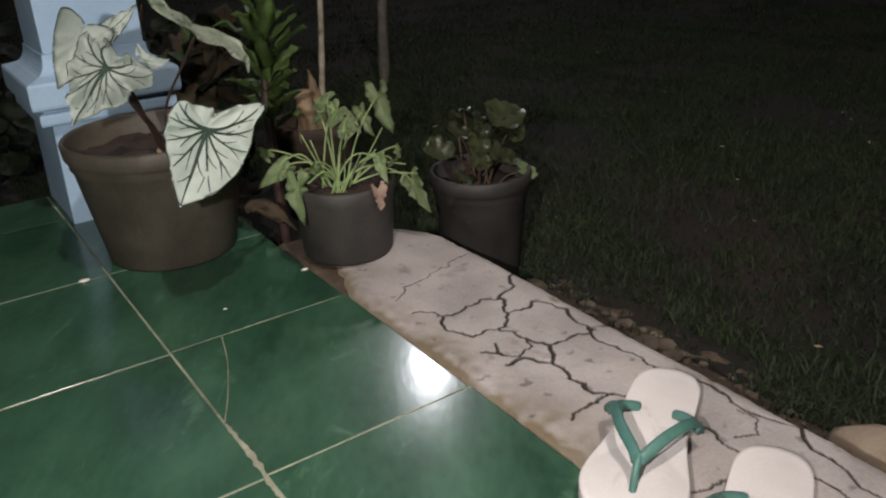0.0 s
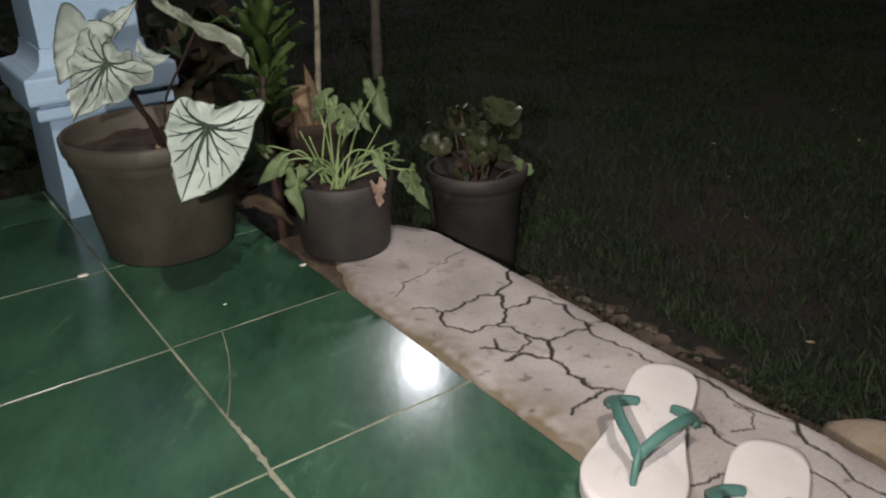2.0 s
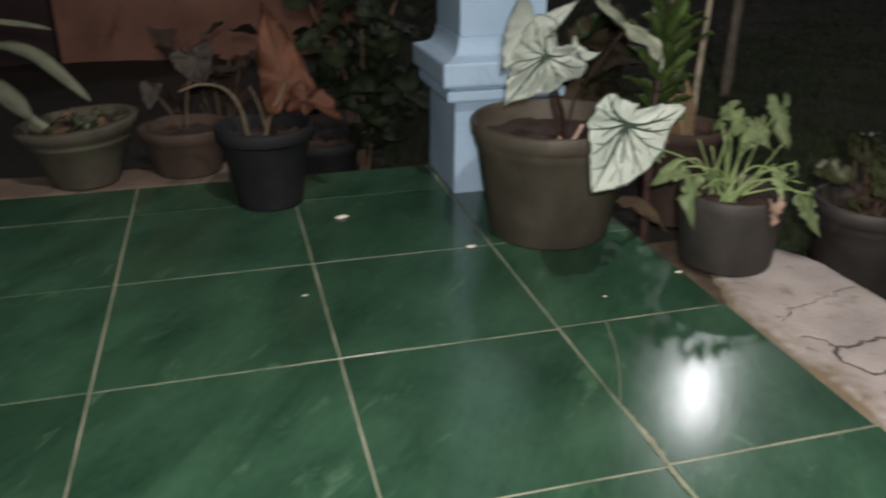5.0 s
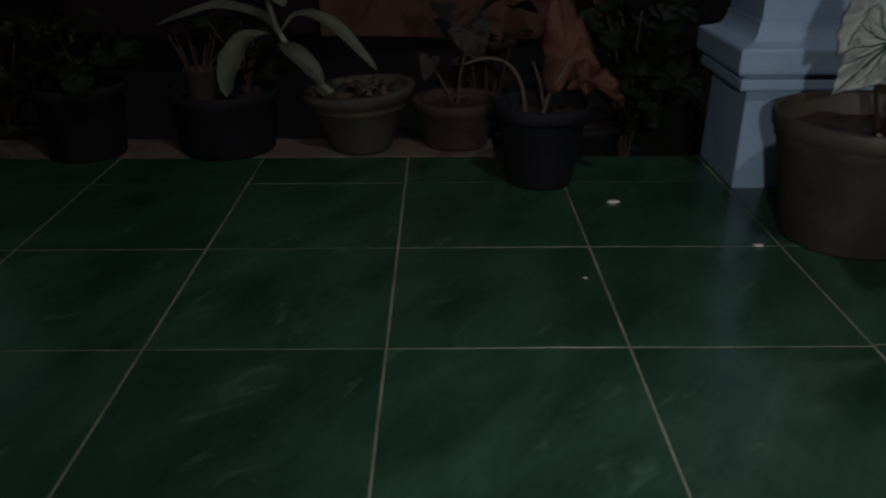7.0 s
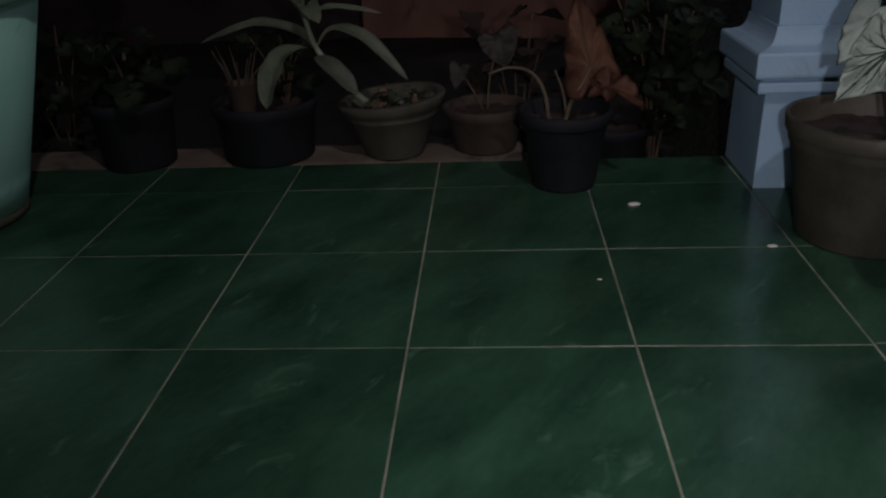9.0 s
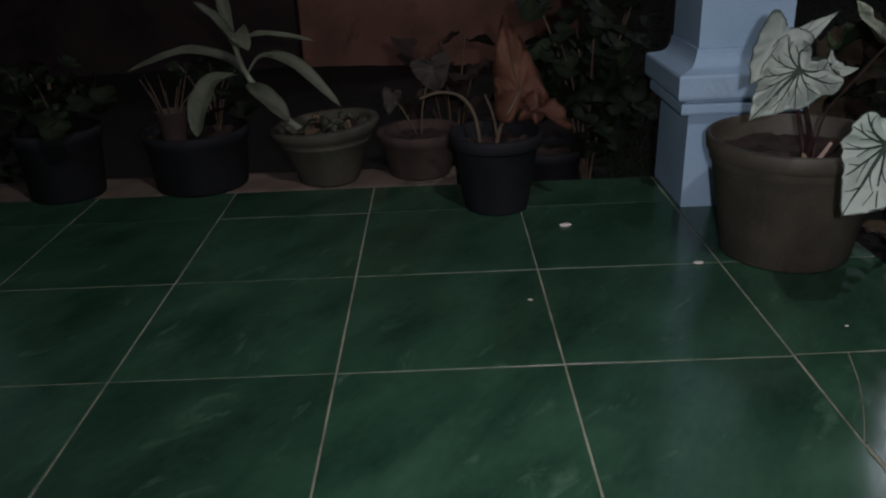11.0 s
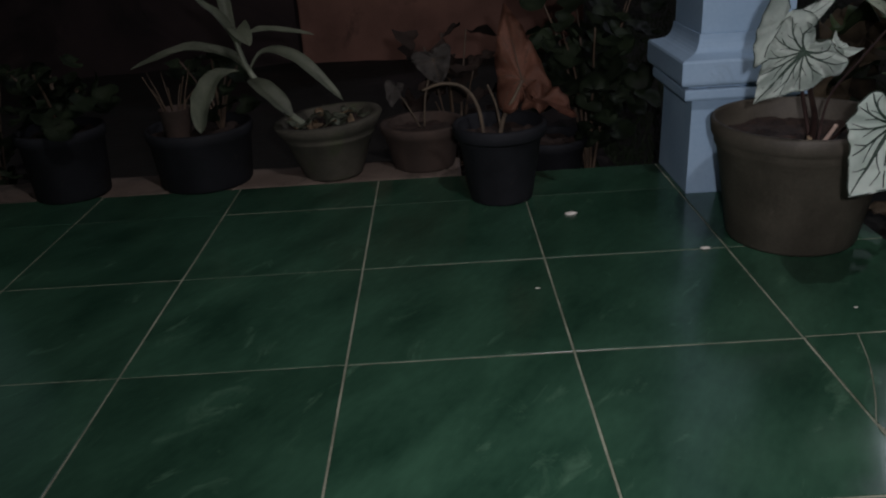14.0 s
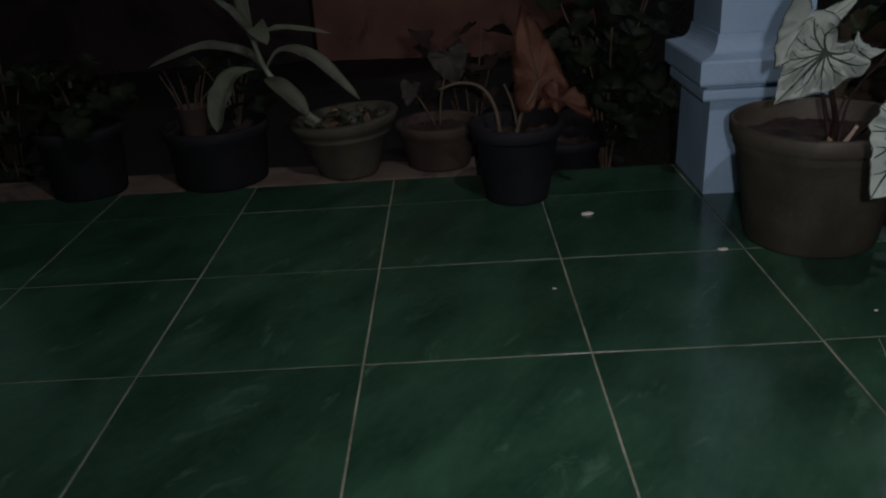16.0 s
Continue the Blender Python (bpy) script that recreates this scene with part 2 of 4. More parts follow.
def lathe(profile, segs=56, wob=0.0, seed=0.0):
    """A turned body with both walls; profile in (radius, z)."""
    bm = bmesh.new()
    rings = []
    for r, z in profile:
        if r <= 1e-5:
            rings.append([bm.verts.new((0, 0, z))])
            continue
        ring = []
        for i in range(segs):
            a = 2 * math.pi * i / segs
            k = 1 + wob * noise.noise(Vector((math.cos(a) * 1.5 + seed, math.sin(a) * 1.5, z * 6)))
            ring.append(bm.verts.new((r * k * math.cos(a), r * k * math.sin(a), z)))
        rings.append(ring)
    for a, b in zip(rings, rings[1:]):
        for i in range(segs):
            j = (i + 1) % segs
            if len(a) == 1 and len(b) == 1:
                continue
            if len(a) == 1:
                bm.faces.new((a[0], b[j], b[i]))
            elif len(b) == 1:
                bm.faces.new((a[i], a[j], b[0]))
            else:
                bm.faces.new((a[i], a[j], b[j], b[i]))
    return bm


def smooth_path(pts, n=8):
    """Catmull-Rom through the points."""
    p = [Vector(q) for q in pts]
    p = [2 * p[0] - p[1]] + p + [2 * p[-1] - p[-2]]
    out = []
    for i in range(1, len(p) - 2):
        for k in range(n):
            t = k / n
            a, b, c, d = p[i - 1], p[i], p[i + 1], p[i + 2]
            out.append(0.5 * (2 * b + (c - a) * t + (2 * a - 5 * b + 4 * c - d) * t * t + (3 * b - a - 3 * c + d) * t ** 3))
    return out + [p[-2]]


def tube(bm, pts, r0, r1, segs=7, n=6, lump=0.0):
    path = smooth_path(pts, n)
    rings, side = [], None
    for i, c in enumerate(path):
        d = (path[min(i + 1, len(path) - 1)] - path[max(i - 1, 0)]).normalized()
        if side is None:
            side = d.orthogonal().normalized()
        side = (side - d * side.dot(d)).normalized()
        up = d.cross(side)
        r = r0 + (r1 - r0) * i / max(1, len(path) - 1)
        if lump:
            r *= 1 + lump * noise.noise(c * 60)
        rings.append([bm.verts.new(c + r * (math.cos(2 * math.pi * k / segs) * side + math.sin(2 * math.pi * k / segs) * up)) for k in range(segs)])
    for a, b in zip(rings, rings[1:]):
        for k in range(segs):
            bm.faces.new((a[k], a[(k + 1) % segs], b[(k + 1) % segs], b[k]))
    bm.faces.new(rings[0][::-1])
    bm.faces.new(rings[-1])
    return bm


HEART = ((0, 1.0), (9, 0.86), (22, 0.76), (42, 0.68), (65, 0.65), (88, 0.70), (104, 0.80), (112, 0.82), (121, 0.70), (134, 0.48), (152, 0.33), (168, 0.25), (180, 0.17))
HANGING = (((0, 1.0), (10.5, 0.82), (24.5, 0.65), (50, 0.51), (88, 0.47), (106, 0.465), (114, 0.45), (128, 0.33), (168, 0.25), (180, 0.22)),
           ((0, 1.0), (16, 0.83), (43, 0.67), (81, 0.54), (119, 0.58), (133, 0.76), (138, 0.78), (146, 0.54), (158, 0.30), (180, 0.22)))
ARROW = ((0, 1.0), (8, 0.82), (20, 0.60), (40, 0.46), (70, 0.38), (105, 0.40), (135, 0.56), (150, 0.62), (160, 0.52), (172, 0.28), (180, 0.15))
ROUND = ((0, 1.0), (20, 0.93), (60, 0.9), (110, 0.92), (150, 0.85), (170, 0.5), (180, 0.2))


def outline(table, a):
    if isinstance(table[0][0], tuple):
        table = table[1] if a > 0 else table[0]
    a = abs(a)
    for (a0, r0), (a1, r1) in zip(table, table[1:]):
        if a <= a1:
            t = (a - a0) / (a1 - a0)
            return r0 + (r1 - r0) * t
    return table[-1][1]


def plate_leaf(c, tip, side, table, fold=0.12, droop=0.1, wave=0.03, seed=0.0, segs=44, rings=6, wide=1.0, crinkle=0.03):
    """A broad leaf round its stalk's end c: tip is the vector to its point, side any vector to its right. Returns the bmesh and a function that lays (angle, share) on it."""
    c, x, s = Vector(c), Vector(tip), Vector(side)
    L = x.length
    x = x / L
    n = x.cross(s).normalized()
    y = n.cross(x)

    def at(a, f, lift=0.0):
        r = L * outline(table, a) * f
        u, v = r * math.cos(radians(a)), r * math.sin(radians(a)) * wide
        h = fold * abs(v) - droop * (r * r) / L + wave * L * f * f * noise.noise(Vector((math.cos(radians(a)) * 3 + seed, math.sin(radians(a)) * 3, f)))
        h += crinkle * L * f * noise.noise(Vector((u * 9 / L + seed, v * 9 / L, seed * 0.7))) + 0.5 * crinkle * L * f * abs(math.sin(radians(a) * 5.5))
        return c + x * u + y * v + n * (h + lift)

    bm = bmesh.new()
    mid = bm.verts.new(at(0, 0))
    grid = []
    for k in range(1, rings + 1):
        grid.append([bm.verts.new(at(-180 + 360 * i / segs, k / rings)) for i in range(segs + 1)])
    for i in range(segs):
        bm.faces.new((mid, grid[0][i], grid[0][i + 1]))
        for a, b in zip(grid, grid[1:]):
            bm.faces.new((a[i], b[i], b[i + 1], a[i + 1]))
    bmesh.ops.solidify(bm, geom=bm.faces[:], thickness=0.0006)
    return bm, at


def veins(at, L, angles, r=0.0016, lift=0.0006):
    bm = bmesh.new()
    for a in angles:
        reach = 0.98 if a == 0 else 0.95
        pts = [at(a * (0.75 + 0.25 * f), f * reach, lift) for f in (0.0, 0.2, 0.4, 0.6, 0.8, 1.0)]
        k = 1.5 if a == 0 else (1.15 if abs(a) > 90 else 0.85)
        tube(bm, pts, r * k, r * 0.35, segs=5, n=3)
        for f0, turn in ((0.38, 13), (0.6, -10)):
            if len(angles) > 6:
                q = [at(a * (0.75 + 0.25 * f) + turn * g, f * reach, lift) for g, f in ((0, f0), (0.5, f0 + 0.16), (1, min(0.93, f0 + 0.32)))]
                tube(bm, q, r * 0.5, r * 0.22, segs=4, n=3)
    return bm


def leaf_margin(at, r=0.0008, lift=0.0003):
    """Thin dark rim round a leaf, left out in the notch at its stalk."""
    return tube(bmesh.new(), [at(-168 + 336 * i / 60, 0.985, lift) for i in range(61)], r, r, segs=4, n=2)


def strap_leaf(pts, width, fold=0.25, peak=0.4, wave=0.0, seed=0.0, up=(0, 0, 1), n=6, cols=6, tip=0.9):
    """A long leaf along a path, widest at peak."""
    path = smooth_path(pts, n)
    bm = bmesh.new()
    rows = []
    m = len(path) - 1
    for i, c in enumerate(path):
        t = i / m
        d = (path[min(i + 1, m)] - path[max(i - 1, 0)]).normalized()
        s = d.cross(Vector(up))
        s = s.normalized() if s.length > 1e-4 else d.orthogonal().normalized()
        nn = s.cross(d)
        w = width * (math.sin(math.pi * min(1, t / peak) / 2) ** 0.8 if t < peak else max(0.0, 1 - ((t - peak) / (1 - peak)) ** 2) ** tip)
        w = max(w, 0.0006)
        row = []
        for k in range(cols + 1):
            v = 2 * k / cols - 1
            h = fold * w * abs(v) + wave * w * noise.noise(Vector((t * 7 + seed, v * 1.5, seed))) * abs(v)
            row.append(bm.verts.new(c + s * (v * w / 2) + nn * h))
        rows.append(row)
    for a, b in zip(rows, rows[1:]):
        for k in range(cols):
            bm.faces.new((a[k], a[k + 1], b[k + 1], b[k]))
    bmesh.ops.solidify(bm, geom=bm.faces[:], thickness=0.0006)
    return bm


def pot(name, place, r0, r1, h, material, label, lip=0.008, band=0.0, wall=0.005, soil=0.03, wob=0.0, group="", lean=0.0, ridge=0.0, collar=0.028):
    """A tapered plant pot with a lip, a shoulder band and its fill of soil; lean tips the rim up towards +x."""
    t = thing(name, place, label, "plant pot", group)
    ra = lambda z: r0 + (r1 - r0) * z / h
    prof = [(0, 0.004), (r0 * 0.8, 0.004), (r0 * 0.86, 0.0), (r0 * 0.97, 0.0), (r0, 0.005)]
    if band:
        zb = h * 0.78
        prof += [(ra(zb) - 0.001, zb), (ra(zb) + band, zb + 0.004), (ra(zb) + band, zb + 0.012)]
    zl = h - collar
    if ridge:
        prof += [(ra(zl - 0.016), zl - 0.016), (ra(zl - 0.012) + ridge, zl - 0.012), (ra(zl - 0.008) + ridge, zl - 0.008), (ra(zl - 0.004), zl - 0.004)]
    prof += [(ra(zl) + band, zl), (ra(zl) + band + lip, zl + 0.005), (r1 + lip, h - 0.004), (r1 + lip - 0.003, h), (r1 - wall + 0.002, h), (r1 - wall, h - 0.004), (ra(h - soil) - wall, h - soil - 0.012), (0, h - soil - 0.012)]
    bm = lathe(prof, 64, wob, r1 * 50)
    for v in bm.verts:
        v.co.z += lean * v.co.x * (v.co.z / h) ** 2
    part("body", bm, material, t)
    bm = bmesh.new()
    n, rs = 26, ra(h - soil) - wall - 0.0012
    vs = {}
    for i in range(n + 1):
        for j in range(n + 1):
            x, y = 2 * i / n - 1, 2 * j / n - 1
            k = max(abs(x), abs(y)) / max(1e-6, math.hypot(x, y)) if (x or y) else 1
            x, y = x * k * rs, y * k * rs
            vs[i, j] = bm.verts.new((x, y, h - soil + lean * x * 0.8 + 0.009 * noise.noise(Vector((x * 45, y * 45, r1 * 90))) + 0.004 * noise.noise(Vector((x * 140, y * 140, 3)))))
    for i in range(n):
        for j in range(n):
            bm.faces.new((vs[i, j], vs[i + 1, j], vs[i + 1, j + 1], vs[i, j + 1]))
    part("soil", bm, SOIL, t, "dark crumbly potting soil")
    return t


# ---- the setting: ground, edging, porch floor ----
X_EDGE, Y_EDGE, T = 0.256, 0.757, 0.30
GROUND = -0.13


def ground_z(x, y):
    return GROUND + 0.03 * noise.noise(Vector((x * 1.7, y * 1.7, 0))) + 0.012 * noise.noise(Vector((x * 7, y * 7, 4)))


bm = bmesh.new()
xs = [-400, -60, -12, -5] + [-3 + 0.12 * i for i in range(76)] + [8, 14, 60, 400]
ys = [-400, -60, -12, -6] + [-4 + 0.12 * i for i in range(92)] + [9, 16, 60, 400]
grid = [[bm.verts.new((x, y, ground_z(x, y) if -3.2 < x < 6.2 and -4.2 < y < 7.2 else GROUND)) for y in ys] for x in xs]
for a, b in zip(grid, grid[1:]):
    for j in range(len(ys) - 1):
        bm.faces.new((a[j], b[j], b[j + 1], a[j + 1]))
tagged(finish(bm, "ground", EARTH), "bare garden earth under sparse grass, coloured down for night", "ground", kind="structure")



def grass_field(count, area, h0, h1, seed):
    r = random.Random(seed)
    verts, faces = [], []
    x0, x1, y0, y1 = area
    while len(faces) < count:
        x, y = x0 + (x1 - x0) * r.random() ** 1.6, y0 + (y1 - y0) * r.betavariate(1.6, 2.4)
        if x < 0.56 and y < 0.95:
            continue
        if noise.noise(Vector((x * 2.2, y * 2.2, 9))) + 0.35 * noise.noise(Vector((x * 9, y * 9, 2))) < r.uniform(-0.7, 0.05):
            continue
        if x < 0.76 and -0.36 < y < 0.06 and r.random() < 0.85:
            continue
        a, h, w = r.uniform(0, 6.28), r.uniform(h0, h1), r.uniform(0.0009, 0.0022)
        lx, ly = r.gauss(0, 0.5) * h, r.gauss(0, 0.5) * h
        z = ground_z(x, y) - 0.004
        dx, dy = math.cos(a) * w, math.sin(a) * w
        i = len(verts)
        verts += [(x - dx, y - dy, z), (x + dx, y + dy, z), (x + dx * 0.7 + lx * 0.4, y + dy * 0.7 + ly * 0.4, z + h * 0.6), (x - dx * 0.7 + lx * 0.4, y - dy * 0.7 + ly * 0.4, z + h * 0.6), (x + lx, y + ly, z + h * 0.9)]
        faces += [(i, i + 1, i + 2, i + 3), (i + 3, i + 2, i + 4)]
    me = bpy.data.meshes.new("grass")
    me.from_pydata(verts, [], faces)
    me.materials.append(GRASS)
    return tagged(new("grass", me), "short sparse green lawn grass, coloured down for night", "grass", kind="stuff")


grass_field(300000, (0.5, 4.2, -1.4, 3.6), 0.01, 0.032, 1)
grass_field(220000, (0.0, 7.5, -2.2, 8.0), 0.015, 0.04, 2)

floor = tagged(new("floor"), "glossy dark green ceramic porch floor with pale grout", "floor", kind="structure")
bm = box(bmesh.new(), (-3.0, -2.4, -0.12), (X_EDGE, Y_EDGE, -0.0008))
part("grout_bed", bm, GROUT, floor, "pale cement grout bed", smooth=False)


# edging of the porch, cracked by wear
def broken_line(pts, rng):
    """A cracked course through the points: straight runs with small kinks."""
    p = [Vector((x, y)) for x, y in pts]
    for k in range(3):
        q = [p[0]]
        for a, e in zip(p, p[1:]):
            d = e - a
            q += [(a + e) / 2 + Vector((-d.y, d.x)) * rng.uniform(-0.2, 0.2), e]
        p = q
    return p


def slab(name, material, x0, x1, y0, y1, step, cracks, seed, end_round=0.0, depth=0.0022, turn=False):
    """A slab whose top is broken by soil-filled cracks, with crumbled long edges."""
    rng = random.Random(int(seed * 10))
    segs = []
    for line, wide in cracks:
        p = broken_line(line, rng)
        segs += [(a, e, wide) for a, e in zip(p, p[1:])]
    bins = {}
    for s in segs:
        for i in range(math.floor(min(s[0].x, s[1].x) / 0.02) - 1, math.floor(max(s[0].x, s[1].x) / 0.02) + 2):
            for j in range(math.floor(min(s[0].y, s[1].y) / 0.02) - 1, math.floor(max(s[0].y, s[1].y) / 0.02) + 2):
                bins.setdefault((i, j), []).append(s)
    nx, ny = int((x1 - x0) / step), int((y1 - y0) / step)
    verts, faces, soil, edge_soil = [], [], [], []
    for i in range(nx + 1):
        u = i / nx
        for j in range(ny + 1):
            y = y0 + (y1 - y0) * j / ny
            a = x0 + 0.007 * noise.noise(Vector((1, y * 9, seed))) + 0.004 * noise.noise(Vector((1, y * 45, seed)))
            e = x1 + 0.006 * noise.noise(Vector((5, y * 9, seed))) + 0.003 * noise.noise(Vector((5, y * 40, seed)))
            if end_round:
                a += 0.33 * max(0.0, y) * min(1.0, max(0.0, y) / 0.02)
            if end_round and y > y1 - end_round:
                e -= (e - a) * 0.55 * (1 - math.sqrt(max(0, 1 - ((y - y1 + end_round) / end_round) ** 2)))
            x = a + (e - a) * u
            q = Vector((x, y))
            near = 99.0
            for s0, s1, wide in bins.get((math.floor(x / 0.02), math.floor(y / 0.02)), ()):
                r = s1 - s0
                t = max(0, min(1, (q - s0).dot(r) / max(1e-9, r.length_squared)))
                near = min(near, (q - s0 - r * t).length / (wide * 0.78))
            k = near / (0.7 + 0.9 * abs(noise.noise(Vector((x * 22, y * 22, 3)))))
            fill = max(0.0, min(1.0, 2.3 - k))
            z = 0.004 + 0.0035 * noise.noise(Vector((x * 11, y * 11, seed))) + 0.0003 * noise.noise(Vector((x * 150, y * 150, seed)))
            ragged = 0.5 + 0.9 * noise.noise(Vector((x * 18, y * 18, seed + 4))) + 0.5 * noise.noise(Vector((x * 70, y * 70, seed + 4)))
            worn = max(0.0, min(1.0, (0.30 - u) * 4 * ragged + max(0.0, 0.05 - u) * 12))
            z -= 0.03 * max(0, 0.09 - u) + 0.05 * max(0, u - 0.96) + 0.0012 * worn
            # pits and crumbled flakes, thicker beside the cracks
            pit = noise.noise(Vector((x * 46, y * 46, seed + 9))) + 0.5 * noise.noise(Vector((x * 120, y * 120, seed + 9)))
            pit = max(0.0, min(1.0, (pit - 0.52 + 0.2 * max(0.0, 1 - near / 9)) * 5)) * (0.55 + 0.45 * noise.noise(Vector((x * 7, y * 7, seed + 2))))
            pit = max(0.0, pit)
            verts.append((x, y, z - depth * fill * fill - 0.0012 * pit))
            soil.append(min(1.0, fill * 1.5 + 0.75 * pit))
            edge_soil.append(min(1.0, worn * 0.9 + 0.4 * max(0.0, noise.noise(Vector((x * 13, y * 8, seed + 6))) - 0.05)))
    w = ny + 1
    for i in range(nx):
        for j in range(ny):
            faces.append((i * w + j, (i + 1) * w + j, (i + 1) * w + j + 1, i * w + j + 1))
    rim = [i * w for i in range(nx + 1)] + [nx * w + j for j in range(1, w)] + [i * w + ny for i in range(nx - 1, -1, -1)] + [j for j in range(ny - 1, 0, -1)]
    base = len(verts)
    for r in rim:
        verts.append((verts[r][0], verts[r][1], GROUND - 0.06))
        soil.append(0.0)
        edge_soil.append(0.8)
    for k in range(len(rim)):
        m = (k + 1) % len(rim)
        faces.append((rim[k], base + k, base + m, rim[m]))
    if turn:
        verts = [(-q[1], q[0], q[2] - 0.004) for q in verts]
    me = bpy.data.meshes.new(name)
    me.from_pydata(verts, [], faces)
    me.polygons.foreach_set("use_smooth", [True] * len(faces))
    me.attributes.new("crack_soil", "FLOAT", "POINT").data.foreach_set("value", soil)
    me.attributes.new("edge_soil", "FLOAT", "POINT").data.foreach_set("value", edge_soil)
    me.materials.append(material)
    return new(name, me)


# soil in the broken corner between the tiles and the edging's end
bm = bmesh.new()
rows = []
for k in range(25):
    y = 0.24 * k / 24
    rows.append([bm.verts.new((X_EDGE + (0.012 + 0.42 * y) * u, y, -0.0035 + 0.003 * noise.noise(Vector((u * 3, y * 60, 2.0))) - (0.02 if u in (0, 1) else 0))) for u in (0, 0.05, 0.35, 0.65, 0.95, 1)])
for a, b in zip(rows, rows[1:]):
    for k in range(5):
        bm.faces.new((a[k], a[k + 1], b[k + 1], b[k]))
part("soil_fill", bm, BANK, floor, "dark soil in the broken edge beside the tiles")

CRACKS = [
    ([(0.486, -0.102), (0.422, -0.147), (0.404, -0.190), (0.363, -0.219), (0.377, -0.258), (0.390, -0.289), (0.364, -0.326), (0.357, -0.359), (0.357, -0.400), (0.374, -0.415)], 0.0018),
    ([(0.404, -0.190), (0.453, -0.184), (0.463, -0.284), (0.454, -0.343), (0.454, -0.389), (0.459, -0.413), (0.465, -0.506), (0.457, -0.646), (0.469, -0.806)], 0.0015),
    ([(0.463, -0.284), (0.452, -0.299), (0.390, -0.289)], 0.0014),
    ([(0.363, -0.219), (0.326, -0.213), (0.312, -0.180), (0.328, -0.144), (0.370, -0.139), (0.420, -0.151)], 0.0015),
    ([(0.328, -0.144), (0.300, -0.110)], 0.001),
    ([(0.339, -0.244), (0.331, -0.276), (0.312, -0.251)], 0.0015),
    ([(0.319, -0.292), (0.345, -0.291), (0.366, -0.323)], 0.0017),
    ([(0.331, -0.276), (0.344, -0.286), (0.371, -0.278), (0.378, -0.258)], 0.0013),
    ([(0.489, -0.005), (0.427, -0.021), (0.380, -0.029), (0.302, -0.067)], 0.0009),
    ([(0.374, -0.415), (0.347, -0.416), (0.303, -0.422)], 0.0015),
    ([(0.374, -0.415), (0.412, -0.499), (0.405, -0.533), (0.398, -0.553), (0.402, -0.568), (0.358, -0.586), (0.331, -0.582), (0.268, -0.566)], 0.0012),
    ([(0.457, -0.520), (0.463, -0.538), (0.438, -0.559), (0.416, -0.546)], 0.001),
    ([(0.402, -0.568), (0.406, -0.686), (0.356, -0.786), (0.485, -0.846)], 0.0012),
]
tagged(slab("edging_east", CONCRETE, X_EDGE + 0.005, 0.4855, -1.15, 0.185, 0.0017, CRACKS, 2.0, end_round=0.1), "pale cracked concrete edging strip beside the porch tiles", "edging", kind="structure")
tagged(slab("edging_south", CONCRETE, X_EDGE + 0.005, 0.488, -2.5, -1.152, 0.02, [], 3.0), "pale concrete edging strip along the porch", "edging", kind="structure")
tagged(slab("edging_north", EDGE_OLD, Y_EDGE + 0.002, 0.9, 0.42, 3.0, 0.012, [], 5.0, turn=True), "dusty brown concrete edging strip behind the porch tiles", "edging", kind="structure")


def stone(name, place, size, seed, material, label):
    bm = bmesh.new()
    bmesh.ops.create_icosphere(bm, subdivisions=3, radius=1)
    for v in bm.verts:
        k = 1 + 0.28 * noise.noise(v.co * 1.4 + Vector((seed, 0, 0))) + 0.08 * noise.noise(v.co * 5 + Vector((seed, 3, 0)))
        v.co = Vector((v.co.x * size[0] * k, v.co.y * size[1] * k, v.co.z * size[2] * k))
    ob = finish(bm, name, material)
    ob.location = place
    ob.rotation_euler = (0, 0, seed)
    return tagged(ob, label, "stone", "stones beside the edging")


def bank_z(x, y):
    """Crumbled brown earth heaped against the edging."""
    k = max(0.0, 1 - (x - 0.49) / 0.23)
    lump = 0.012 * noise.noise(Vector((x * 22, y * 22, 4))) + 0.007 * noise.noise(Vector((x * 60, y * 60, 5)))
    return GROUND - 0.012 + 0.075 * k ** 1.2 * max(0.0, min(1.0, (0.1 - y) / 0.12)) + lump


verts, faces = [], []
for i in range(27):
    for j in range(131):
        x, y = 0.485 + 0.26 * i / 26, 0.1 - 1.3 * j / 130
        verts.append((x, y, bank_z(x, y) - (0.05 if i == 26 or j in (0, 130) else 0)))
for i in range(26):
    for j in range(130):
        faces.append((i * 131 + j, i * 131 + j + 1, (i + 1) * 131 + j + 1, (i + 1) * 131 + j))
me = bpy.data.meshes.new("earth_bank")
me.from_pydata(verts, [], faces)
me.polygons.foreach_set("use_smooth", [True] * len(faces))
me.materials.append(BANK)
tagged(new("earth_bank", me), "crumbled brown earth heaped along the edging", "earth", kind="structure")
rs = random.Random(29)
bm = bmesh.new()
for i in range(260):
    x, y, a = 0.5 + 0.2 * rs.random(), 0.06 - 1.15 * rs.random(), rs.uniform(0.003, 0.010)
    g = bmesh.ops.create_icosphere(bm, subdivisions=1, radius=a)
    for v in g["verts"]:
        v.co = v.co * rs.uniform(0.7, 1.25)
        v.co.z *= 0.6
        v.co += Vector((x, y, bank_z(x, y) + a * 0.15))
tagged(finish(bm, "gravel", STONE, False), "small tan pebbles strewn on the brown earth", "gravel", kind="stuff")
rs = random.Random(17)
